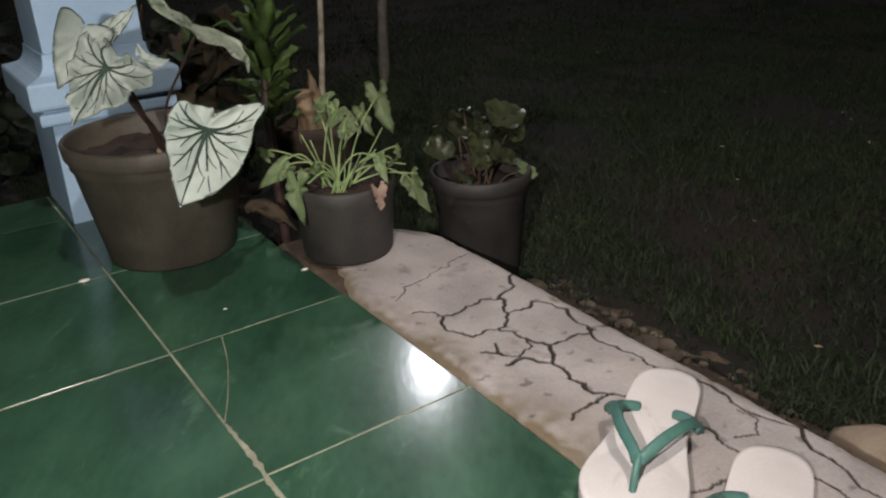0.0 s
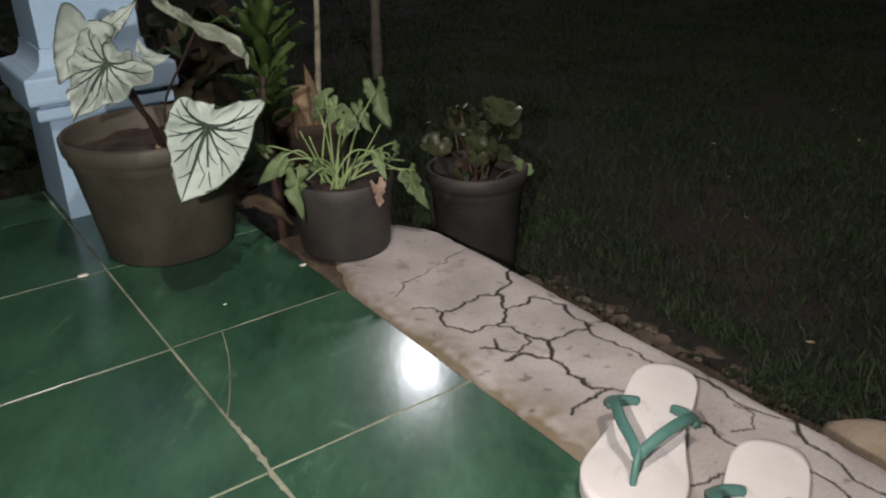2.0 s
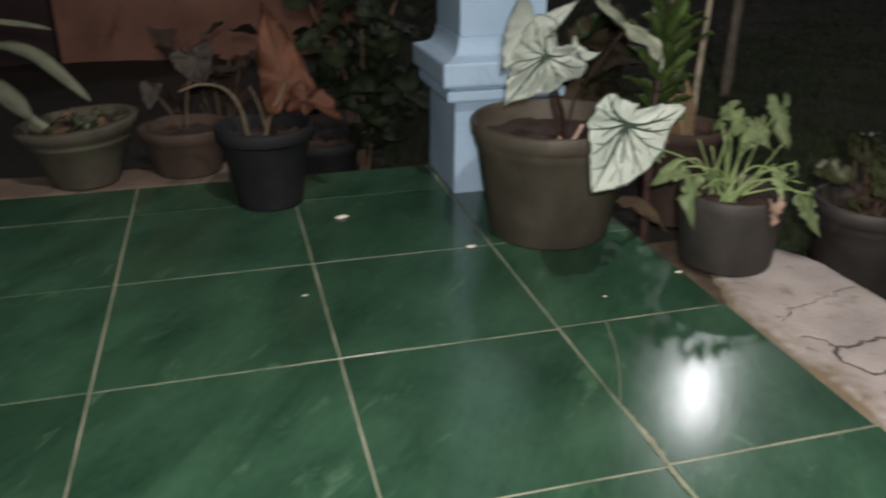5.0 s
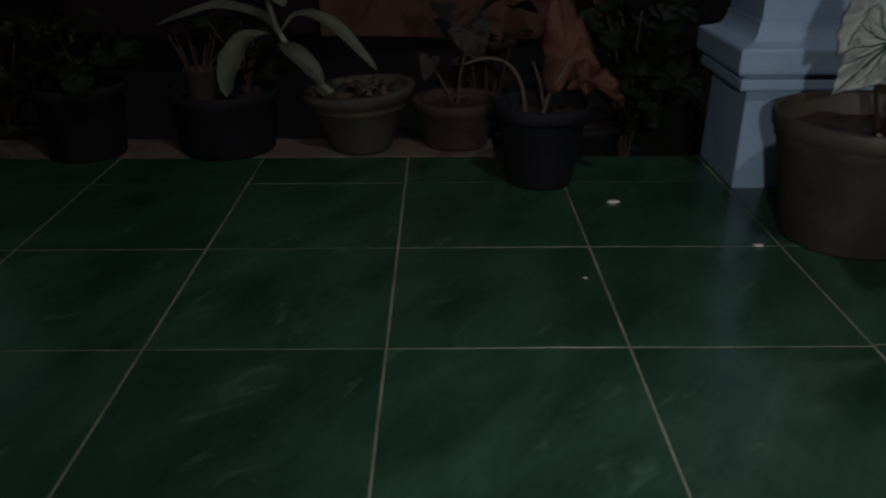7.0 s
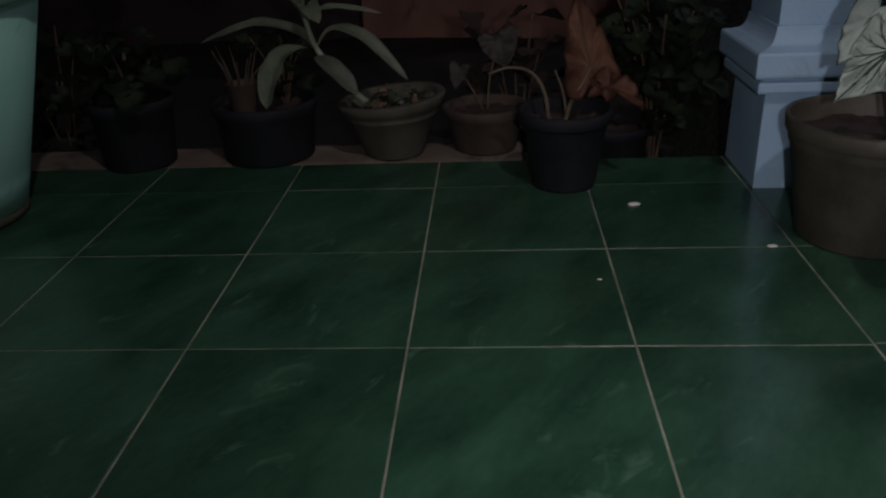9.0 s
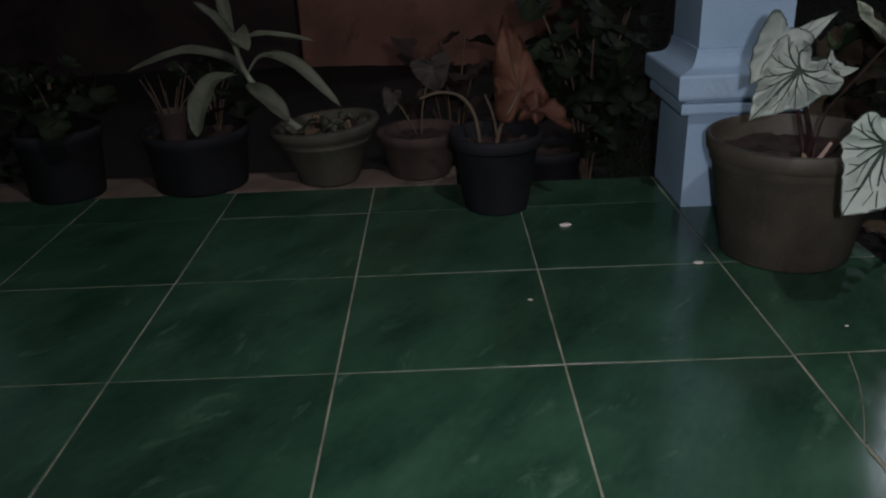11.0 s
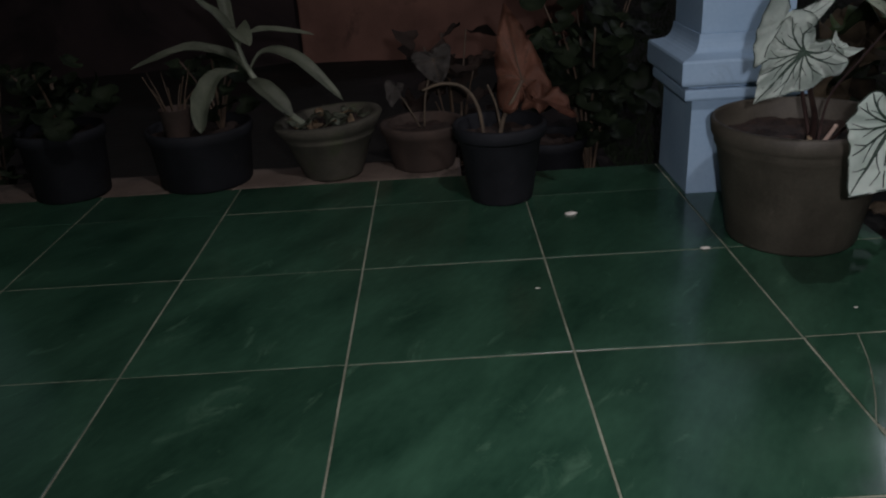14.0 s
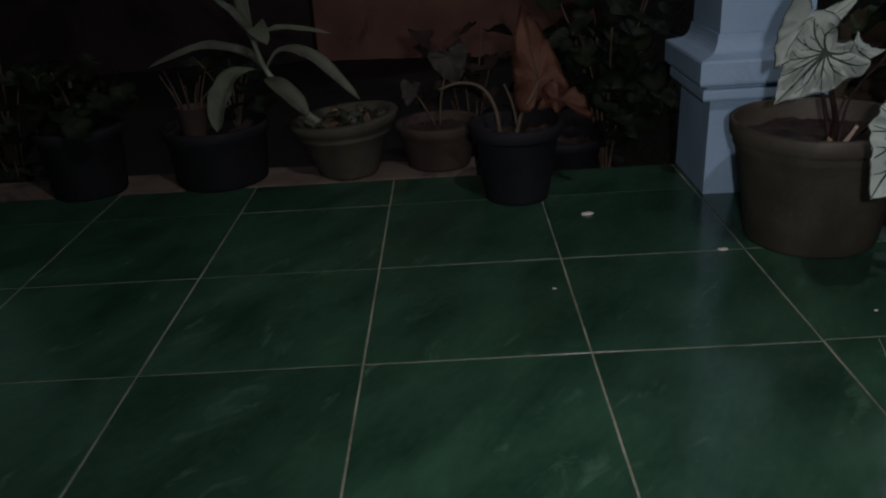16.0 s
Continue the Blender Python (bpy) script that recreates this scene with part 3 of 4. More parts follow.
for i in range(26):
    y = (0.04 - 0.42 * (i / 18) if i < 18 else -0.4 - 0.6 * ((i - 18) / 8)) + rs.uniform(-0.03, 0.03)
    x, a = 0.54 + 0.15 * rs.random() ** 1.2, rs.uniform(0.012, 0.027)
    stone("stone", (x, y, max(ground_z(x, y), bank_z(x, y)) + a * 0.08), (a, a * rs.uniform(0.7, 1.4), a * 0.38), i * 1.7, STONE, "rough tan stone half sunk in earth beside the edging")
stone("stone", (0.678, -0.668, GROUND + 0.02), (0.052, 0.125, 0.05), 0.3, STONE_TAN, "long low tan stone lying beside the edging")

# unseen house wall, west wall and ceiling are added to close the place
tagged(finish(box(bmesh.new(), (-3.15, -2.6, -0.12), (0.5, -2.42, 2.75)), "wall_south", UNSEEN_PLASTER, False), "unseen plain dull house wall that closes the place", "wall", kind="structure")
tagged(finish(box(bmesh.new(), (-3.2, -2.42, -0.12), (-3.02, 0.9, 2.75)), "wall_west", UNSEEN_PLASTER, False), "unseen plain dull wall added on the west side", "wall", kind="structure")
tagged(finish(box(bmesh.new(), (-3.2, -2.6, 2.752), (0.6, 0.95, 2.87)), "ceiling", UNSEEN_PLASTER, False), "unseen plain dull porch ceiling that closes the place", "ceiling", kind="structure")
# low red wall across the garden; the maroon one is added for unlit darkness
tagged(finish(box(bmesh.new(), (-1.08, 2.9, GROUND - 0.1), (0.22, 3.05, 1.2), 0.01), "wall_north", WALL_RED, False), "dark red-brown painted garden wall", "wall", kind="structure")
tagged(finish(box(bmesh.new(), (-4.5, 3.06, GROUND - 0.1), (-1.082, 3.2, 1.6), 0.01), "darkness_wall", DARK_BACKDROP, False), "added dark maroon-brown wall standing in for the unlit garden", "wall", kind="structure")

# ---- blue porch column on its moulded plinth ----
col = thing("porch_column", (0.107, 0.660, 0), "light blue painted square porch column on a moulded plinth", "column")


def square_stack(levels):
    """Square tiers with mitred mouldings; levels of (half width, z)."""
    bm = bmesh.new()
    rings = [[bm.verts.new((sx * w, sy * w, z)) for sx, sy in ((-1, -1), (1, -1), (1, 1), (-1, 1))] for w, z in levels]
    for a, b in zip(rings, rings[1:]):
        for i in range(4):
            bm.faces.new((a[i], a[(i + 1) % 4], b[(i + 1) % 4], b[i]))
    bm.faces.new(rings[0][::-1])
    bm.faces.new(rings[-1])
    return bm


part("plinth", square_stack([(0.0985, 0.0), (0.099, 0.003), (0.0965, 0.181), (0.0965, 0.183)]), BLUE, col, smooth=False)
lev = [(0.106, 0.1832), (0.115, 0.186), (0.1165, 0.190), (0.1165, 0.203), (0.1145, 0.207), (0.108, 0.208), (0.108, 0.213), (0.123, 0.214), (0.1255, 0.217), (0.1265, 0.222), (0.1265, 0.256), (0.1245, 0.260), (0.110, 0.264)]
for k in range(7):
    a = math.pi / 2 * k / 6
    lev.append((0.105 - 0.018 * math.sin(a), 0.300 - 0.034 * math.cos(a)))
part("moulding", square_stack(lev), BLUE, col, "layered light blue base moulding", smooth=False)
part("shaft", square_stack([(0.0835, 0.3002), (0.084, 0.303), (0.083, 2.745), (0.083, 2.75)]), BLUE, col, smooth=False)

# ---- the pots along the right of the column ----
pot("plant_pot", (0.12, 0.343, 0), 0.103, 0.1375, 0.201, POT_GREY, "large weathered grey-brown plastic pot standing on the tiles", lip=0.003, band=0.003, soil=0.034)
pot("plant_pot", (0.340, 0.138, 0.005), 0.072, 0.081, 0.12, POT_DARK, "small black plastic pot on the end of the edging", lip=0.0006, band=0.0, soil=0.018)
pot("plant_pot", (0.629, 0.162, GROUND + 0.005), 0.072, 0.088, 0.196, POT_DARK, "black plastic pot standing on the garden earth", lip=0.005, band=0.002, soil=0.03)
pot("plant_pot", (0.53, 0.612, GROUND + 0.01), 0.075, 0.09, 0.21, POT_BROWN, "shaded brown pot among the plants", lip=0.005, soil=0.03)

# caladium with white dark-veined leaves
VA = (0, 22, -22, 48, -48, 80, -80, 112, -112, 140, -140)
cal = thing("caladium_plant", (0.1, 0.33, 0.17), "white heart-leaved caladium with dark green veins in the grey pot", "plant")


def add_leaf(parent, c, tip, side, table, material, vein_mat=None, r=0.0015, label="", angles=VA, rim=0.0, **k):
    base = parent.location
    c = Vector(c) - base
    bm, at = plate_leaf(c, tip, side, table, **k)
    lf = part("leaf", bm, material, parent, label)
    if vein_mat:
        part("venation", veins(at, Vector(tip).length, angles, r), vein_mat, lf, "dark green branching veins")
    if rim:
        part("margin", leaf_margin(at, rim), vein_mat, lf, "dark green leaf margin")
    return lf


def add_stem(parent, pts, r0, r1, material, name="stem", lump=0.1, **k):
    base = parent.location
    return part(name, tube(bmesh.new(), [Vector(p) - base for p in pts], r0, r1, lump=lump, **k), material, parent)


def add_strap(parent, pts, width, material, name="leaf", label="", **k):
    base = parent.location
    return part(name, strap_leaf([Vector(p) - base for p in pts], width, **k), material, parent, label)


add_leaf(cal, (0.121, 0.087, 0.256), (-0.061, -0.029, -0.086), (0.076, 0.004, 0.026), HANGING, LEAF_WHITE, VEIN, r=0.0023, label="hanging white arrow leaf with dark veins", fold=0.06, droop=-0.03, rim=0.0009, wave=0.24, crinkle=0.05, seed=2, segs=72, rings=9, angles=(0, 20, -22, 44, -52, 78, -86, 112, -110, 136))
add_leaf(cal, (0.029, 0.16, 0.34), (-0.064, -0.004, -0.06), (0.05, -0.03, -0.02), HEART, LEAF_BACK, VEIN, rim=0.0005, r=0.0017, label="white heart leaf with dark veins", fold=0.1, droop=0.35, wave=0.4, crinkle=0.13, seed=5, wide=0.74, segs=72, rings=9)
add_leaf(cal, (0.012, 0.2, 0.375), (-0.042, -0.005, -0.06), (-0.04, 0.01, 0.03), HEART, LEAF_BACK, VEIN, r=0.0007, rim=0.0008, label="pale underside of a curled leaf", fold=-0.2, droop=0.3, wave=0.15, seed=8, angles=(0, 40, -40, 80, -80), wide=0.6)
add_leaf(cal, (0.048, 0.21, 0.375), (0.045, 0.018, 0.022), (0.02, -0.03, -0.05), HEART, LEAF_BACK, VEIN, r=0.0008, rim=0.0007, label="narrow curled white leaf", fold=0.5, droop=0.35, wave=0.3, seed=11, angles=(0, 40, -40), wide=0.36)
add_leaf(cal, (0.08, 0.175, 0.34), (0.025, 0.012, -0.016), (0.0, -0.04, -0.03), HEART, LEAF_WHITE, VEIN, r=0.0008, label="small curled white leaf", fold=0.3, droop=0.6, wave=0.2, seed=14, angles=(0, 40, -40), wide=0.8)
add_stem(cal, [(0.118, 0.3, 0.165), (0.1, 0.26, 0.22), (0.062, 0.205, 0.28), (0.036, 0.165, 0.336)], 0.0052, 0.003, STEM_DARK)
add_stem(cal, [(0.122, 0.31, 0.165), (0.095, 0.3, 0.25), (0.06, 0.25, 0.33), (0.03, 0.21, 0.366)], 0.0035, 0.002, STEM_DARK)
add_stem(cal, [(0.122, 0.29, 0.165), (0.127, 0.278, 0.247), (0.148, 0.24, 0.31), (0.163, 0.216, 0.35), (0.168, 0.205, 0.362)], 0.0022, 0.0014, STEM_DARK)
add_stem(cal, [(0.132, 0.29, 0.165), (0.14, 0.22, 0.225), (0.136, 0.14, 0.262), (0.122, 0.089, 0.255)], 0.0026, 0.0018, STEM_DARK)
add_stem(cal, [(0.128, 0.292, 0.165), (0.134, 0.28, 0.185), (0.139, 0.27, 0.205)], 0.004, 0.0028, LEAF_PINK, "stub")
add_stem(cal, [(0.112, 0.293, 0.17), (0.108, 0.285, 0.185)], 0.006, 0.004, LEAF_DEAD, "stub")
add_strap(cal, [(0.095, 0.172, 0.425), (0.119, 0.179, 0.395), (0.16, 0.2, 0.365), (0.205, 0.215, 0.34), (0.238, 0.226, 0.312), (0.242, 0.226, 0.29)], 0.025, LEAF_SPECK, label="long pale mottled drooping leaf", fold=0.4, wave=1.0, seed=3, peak=0.35, up=(0.1, -0.8, 0.5))

# arrow-leaved plant in the small black pot
syn = thing("syngonium_plant", (0.345, 0.155, 0.115), "light green arrow-leaved plant trailing over the small black pot", "plant")
# each leaf from its stalk's end to its tip, in three heights round the pot
LEAVES = [
    ((0.349, 0.19, 0.236), (0.3, 0.17, 0.233)), ((0.461, 0.22, 0.219), (0.465, 0.2, 0.149)), ((0.41, 0.19, 0.204), (0.418, 0.17, 0.16)), ((0.353, 0.17, 0.224), (0.314, 0.14, 0.203)),
    ((0.368, 0.16, 0.211), (0.377, 0.13, 0.187)), ((0.356, 0.15, 0.198), (0.321, 0.12, 0.19)), ((0.338, 0.2, 0.213), (0.313, 0.19, 0.202)), ((0.258, 0.19, 0.146), (0.209, 0.19, 0.121)),
    ((0.258, 0.24, 0.159), (0.236, 0.24, 0.182)), ((0.253, 0.12, 0.137), (0.242, 0.105, 0.071)), ((0.385, 0.1, 0.153), (0.385, 0.085, 0.116)), ((0.419, 0.12, 0.141), (0.419, 0.1, 0.161)),
    ((0.445, 0.1, 0.103), (0.464, 0.09, 0.045)), ((0.437, 0.13, 0.155), (0.419, 0.11, 0.146)), ((0.289, 0.13, 0.157), (0.263, 0.11, 0.175)), ((0.257, 0.16, 0.154), (0.233, 0.15, 0.139)),
]
rr = random.Random(11)
for i, (e, tip) in enumerate(LEAVES):
    e, way = Vector(e), Vector(tip) - Vector(e)
    base = Vector((0.335 + rr.uniform(-0.02, 0.02), 0.15 + rr.uniform(-0.02, 0.02), 0.104))
    mid = base.lerp(e, 0.55) + Vector((0, 0, 0.02 + 0.02 * rr.random()))
    add_stem(syn, [base, base.lerp(mid, 0.5) + Vector((0, 0, 0.012)), mid, e.lerp(mid, 0.2) + Vector((0, 0, 0.008)), e], 0.0017, 0.0011, STEM_PALE, segs=6, n=5)
    add_leaf(syn, e, way * 0.86, way.cross(Vector((rr.uniform(-0.4, 0.2), -0.9, rr.uniform(0.1, 0.5)))), ARROW, LEAF_SYNG, STEM_PALE, r=0.0007, fold=0.3, droop=0.25, wave=0.3, seed=i, segs=32, rings=5, angles=(0, 40, -40, 150, -150), wide=0.78)
for k in range(6):
    a = k * 2.4
    b = Vector((0.345 + 0.02 * math.cos(a), 0.155 + 0.02 * math.sin(a), 0.112))
    d = 0.03 + 0.03 * rr.random()
    add_stem(syn, [b, b + Vector((d * 0.4 * math.cos(a), d * 0.4 * math.sin(a), 0.03)), b + Vector((d * math.cos(a), d * math.sin(a), 0.045 + 0.04 * rr.random()))], 0.0016, 0.001, STEM_PALE, segs=5, n=4)
for x0, x1, y1, z1 in ((0.34, 0.255, 0.17, 0.14), (0.35, 0.452, 0.1, 0.12), (0.35, 0.44, 0.115, 0.135), (0.34, 0.27, 0.12, 0.14)):
    add_stem(syn, [(x0, 0.14, 0.115), ((x0 + x1) / 2, (0.14 + y1) / 2, z1 + 0.008), (x1, y1, z1)], 0.0019, 0.0013, STEM_PALE, "runner", segs=6)
add_leaf(syn, (0.358, 0.066, 0.121), (0.002, -0.006, -0.03), (0.014, 0, 0), ARROW, LEAF_PINK, None, label="withered pinkish leaf", fold=0.6, droop=0.2, wave=0.4, seed=40, segs=28, rings=4)
syn.location += Vector((-0.003, -0.01, 0.0))

# dull plant in the pot on the earth
dul = thing("begonia_plant", (0.625, 0.185, 0.03), "dull green round-leaved plant with reddish stems", "plant")
rr = random.Random(21)
DULL = [((0.66, 0.16, 0.165), (0.55, -0.25, -0.12), 0.06), ((0.57, 0.16, 0.155), (-0.5, -0.5, -0.3), 0.034), ((0.615, 0.15, 0.15), (0.3, -0.7, -0.2), 0.03), ((0.54, 0.17, 0.13), (-0.6, -0.2, -0.6), 0.035),
        ((0.68, 0.19, 0.13), (0.4, -0.4, -0.7), 0.04), ((0.6, 0.21, 0.16), (-0.2, 0.3, 0.3), 0.035), ((0.69, 0.13, 0.065), (0.6, -0.3, -0.35), 0.034), ((0.65, 0.22, 0.15), (0.5, 0.5, -0.1), 0.04),
        ((0.585, 0.12, 0.11), (-0.3, -0.6, -0.6), 0.03), ((0.64, 0.12, 0.105), (0.3, -0.6, -0.6), 0.032), ((0.56, 0.21, 0.12), (-0.6, 0.3, -0.4), 0.035), ((0.66, 0.15, 0.09), (0.5, -0.3, -0.5), 0.03),
        ((0.675, 0.15, 0.145), (0.15, -0.5, -0.9), 0.045), ((0.62, 0.14, 0.12), (0.0, -0.6, -0.8), 0.036), ((0.595, 0.14, 0.135), (-0.3, -0.5, -0.7), 0.036), ((0.7, 0.17, 0.12), (0.4, -0.2, -0.9), 0.032),
        ((0.63, 0.17, 0.08), (-0.1, -0.8, -0.3), 0.03), ((0.57, 0.15, 0.075), (-0.6, -0.5, -0.2), 0.028), ((0.61, 0.2, 0.175), (0.1, -0.5, 0.1), 0.03)]
for i, (e, way, L) in enumerate(DULL):
    e, way = Vector(e), Vector(way).normalized()
    b = Vector((0.625 + rr.uniform(-0.03, 0.03), 0.185 + rr.uniform(-0.03, 0.03), 0.022))
    add_stem(dul, [b, b.lerp(e, 0.5) + Vector((0, 0, 0.015)), e], 0.0022, 0.0013, STEM_RED, segs=6)
    add_leaf(dul, e, way * L * 0.72, way.cross(Vector((0.1, -0.5, 0.9))), ROUND, LEAF_OLIVE if i != 6 else LEAF_SYNG, STEM_PALE if i == 6 else None, r=0.0007, angles=(0, 40, -40, 90, -90), fold=0.15, droop=0.4, wave=0.35, seed=i + 60, segs=26, rings=4)
dul.location += Vector((-0.002, -0.02, 0.0))

# green strap-leaved shrub, husk and thin saplings behind
dra = thing("dracaena_plant", (0.33, 0.4, GROUND), "green strap-leaved shrub on a pale stem behind the pots", "plant")
add_stem(dra, [(0.33, 0.4, GROUND), (0.325, 0.4, 0.2), (0.335, 0.4, 0.32), (0.34, 0.41, 0.5)], 0.010, 0.007, STEM_DARK, "trunk", lump=0.4)
rr = random.Random(31)
for i in range(62):
    z = 0.15 + 0.41 * (i / 62)
    a = i * 2.399 + rr.uniform(-0.5, 0.5)
    L = 0.055 + 0.045 * rr.random() + 0.03 * (i / 62)
    o = Vector((0.333, 0.4, z))
    d = Vector((math.cos(a), math.sin(a), 0))
    up = min(1.0, rr.uniform(0.35, 0.75) + 0.5 * (i / 62))
    add_strap(dra, [o, o + d * L * 0.3 + Vector((0, 0, L * 0.3 * up)), o + d * L * 0.65 + Vector((0, 0, L * 0.7 * up)), o + d * L * (1.05 - 0.3 * up) + Vector((0, 0, L * (1.25 * up - 0.2) * rr.uniform(0.8, 1.1)))], 0.03, LEAF_DRAC, fold=0.35, peak=0.35, n=4, cols=4, wave=0.5, seed=i)
dra.location += Vector((0.01, -0.007, 0.0))
hus = thing("banana_stump", (0.5, 0.6, 0.04), "cut brown stump with a dried upright sheath", "plant")
add_stem(hus, [(0.475, 0.58, 0.03), (0.478, 0.58, 0.1), (0.478, 0.582, 0.165)], 0.024, 0.017, LEAF_DEAD, "stump", segs=14, lump=0.25)
add_strap(hus, [(0.5, 0.59, 0.05), (0.502, 0.6, 0.11), (0.508, 0.62, 0.16), (0.522, 0.64, 0.195)], 0.034, LEAF_DEAD, "sheath", fold=0.7, peak=0.3, up=(0.3, -1, 0))
add_strap(hus, [(0.47, 0.57, 0.05), (0.462, 0.56, 0.1), (0.455, 0.56, 0.14)], 0.03, LEAF_DEAD, "sheath", fold=0.6, peak=0.3, up=(-0.3, -1, 0))
hus.location += Vector((0.011, -0.008, 0.0))
sap = thing("sapling", (0.527, 0.61, GROUND), "thin pale bare sapling stem beside the pots", "tree")
add_stem(sap, [(0.525, 0.605, GROUND), (0.527, 0.61, 0.1), (0.56, 0.66, 0.2), (0.585, 0.69, 0.34), (0.6, 0.71, 0.6), (0.61, 0.72, 1.0)], 0.0075, 0.005, BARK, "trunk", lump=0.25, segs=10)
for p, d in (((0.59, 0.7, 0.4), (0.05, -0.02, 0.03)), ((0.6, 0.71, 0.55), (-0.05, -0.03, 0.04))):
    add_strap(sap, [p, Vector(p) + Vector(d) * 0.5 + Vector((0, 0, 0.01)), Vector(p) + Vector(d)], 0.022, LEAF_TARO, fold=0.3)
sap.location += Vector((0.016, -0.012, 0.0))
tre = thing("young_tree", (1.3, 1.75, GROUND), "slim grey forked tree trunk standing in the lawn", "tree")
add_stem(tre, [(1.24, 1.66, GROUND - 0.05), (1.27, 1.7, 0.05), (1.33, 1.78, 0.4), (1.36, 1.83, 0.9), (1.4, 1.86, 2.7)], 0.022, 0.014, BARK_SHADED, "trunk", lump=0.3, segs=12)
add_stem(tre, [(1.31, 1.755, 0.3), (1.39, 1.78, 0.45), (1.5, 1.83, 0.75), (1.6, 1.85, 1.2)], 0.012, 0.006, BARK_SHADED, "branch", lump=0.3, segs=10)
rr = random.Random(71)
bm = bmesh.new()
for i in range(420):
    o = Vector((1.45 + rr.gauss(0, 0.28), 1.86 + rr.gauss(0, 0.28), 2.95 + rr.gauss(0, 0.25)))
    d = Vector((rr.gauss(0, 1), rr.gauss(0, 1), rr.gauss(-0.3, 0.6))).normalized()
    s = d.orthogonal().normalized() * 0.018
    vs = [bm.verts.new(q) for q in (o, o + d * 0.035 + s, o + d * 0.085, o + d * 0.035 - s)]
    bm.faces.new(vs)
for v in bm.verts:
    v.co -= tre.location
part("crown", bm, LEAF_DARK, tre)
tre.location += Vector((0.063, -0.045, 0.0))

# big dark dead leaf mass beside the column, and a dry leaf lying on the earth
dm = thing("dry_leaf_heap", (0.3, 0.62, GROUND), "heap of dark brown withered leaves beside the column", "leaves")
rr = random.Random(81)
for i in range(16):
    o = Vector((0.29 + rr.uniform(-0.06, 0.08), 0.62 + rr.uniform(-0.06, 0.06), GROUND + 0.06 + i * 0.024))
    d = Vector((rr.gauss(0, 1), rr.gauss(-0.4, 0.7), rr.gauss(0.1, 0.4))).normalized()
    add_leaf(dm, o, d * (0.06 + 0.05 * rr.random()), d.cross(Vector((rr.gauss(0, 0.4), -0.6, 0.8))), HEART, HUSK if i % 3 else LEAF_DARK, None, fold=0.3, droop=0.5, wave=0.5, seed=i + 90, segs=24, rings=4)
lf = thing("fallen_leaf", (0.25, 0.34, 0.012), "dry tan leaf fallen between the pots", "leaf")
add_strap(lf, [(0.225, 0.36, 0.02), (0.25, 0.33, 0.035), (0.275, 0.28, 0.03), (0.3, 0.245, 0.012)], 0.045, LEAF_LITTER, fold=0.3, wave=0.6, seed=5)

# leaf litter on the lawn
bm = bmesh.new()
rr = random.Random(91)
for x, y in [(1.92, 0.83), (1.55, 0.32), (1.51, 0.26), (0.9, 0.25), (1.15, -0.27), (1.18, -0.04)] + [(rr.uniform(0.7, 2.6), rr.uniform(-0.8, 1.6)) for k in range(34)]:
    a, s = rr.uniform(0, 6.28), rr.uniform(0.004, 0.009)
    z = ground_z(x, y) + 0.018
    d, n = Vector((math.cos(a), math.sin(a), rr.uniform(-0.3, 0.3))) * s, Vector((-math.sin(a), math.cos(a), rr.uniform(-0.3, 0.3))) * s * 0.4
    o = Vector((x, y, z))
    bm.faces.new([bm.verts.new(q) for q in (o - d, o + n, o + d, o - n)])
tagged(finish(bm, "leaf_litter", LEAF_DEAD), "small dry pale leaf scraps scattered on the grass", "leaf litter", kind="stuff")

# ---- flip-flops ----
SOLE_OUT = ((0.0, 0.0), (0.004, 0.017), (0.014, 0.0285), (0.034, 0.0355), (0.07, 0.037), (0.12, 0.036), (0.16, 0.042), (0.2, 0.05), (0.225, 0.049), (0.25, 0.038), (0.262, 0.02), (0.266, 0.0))


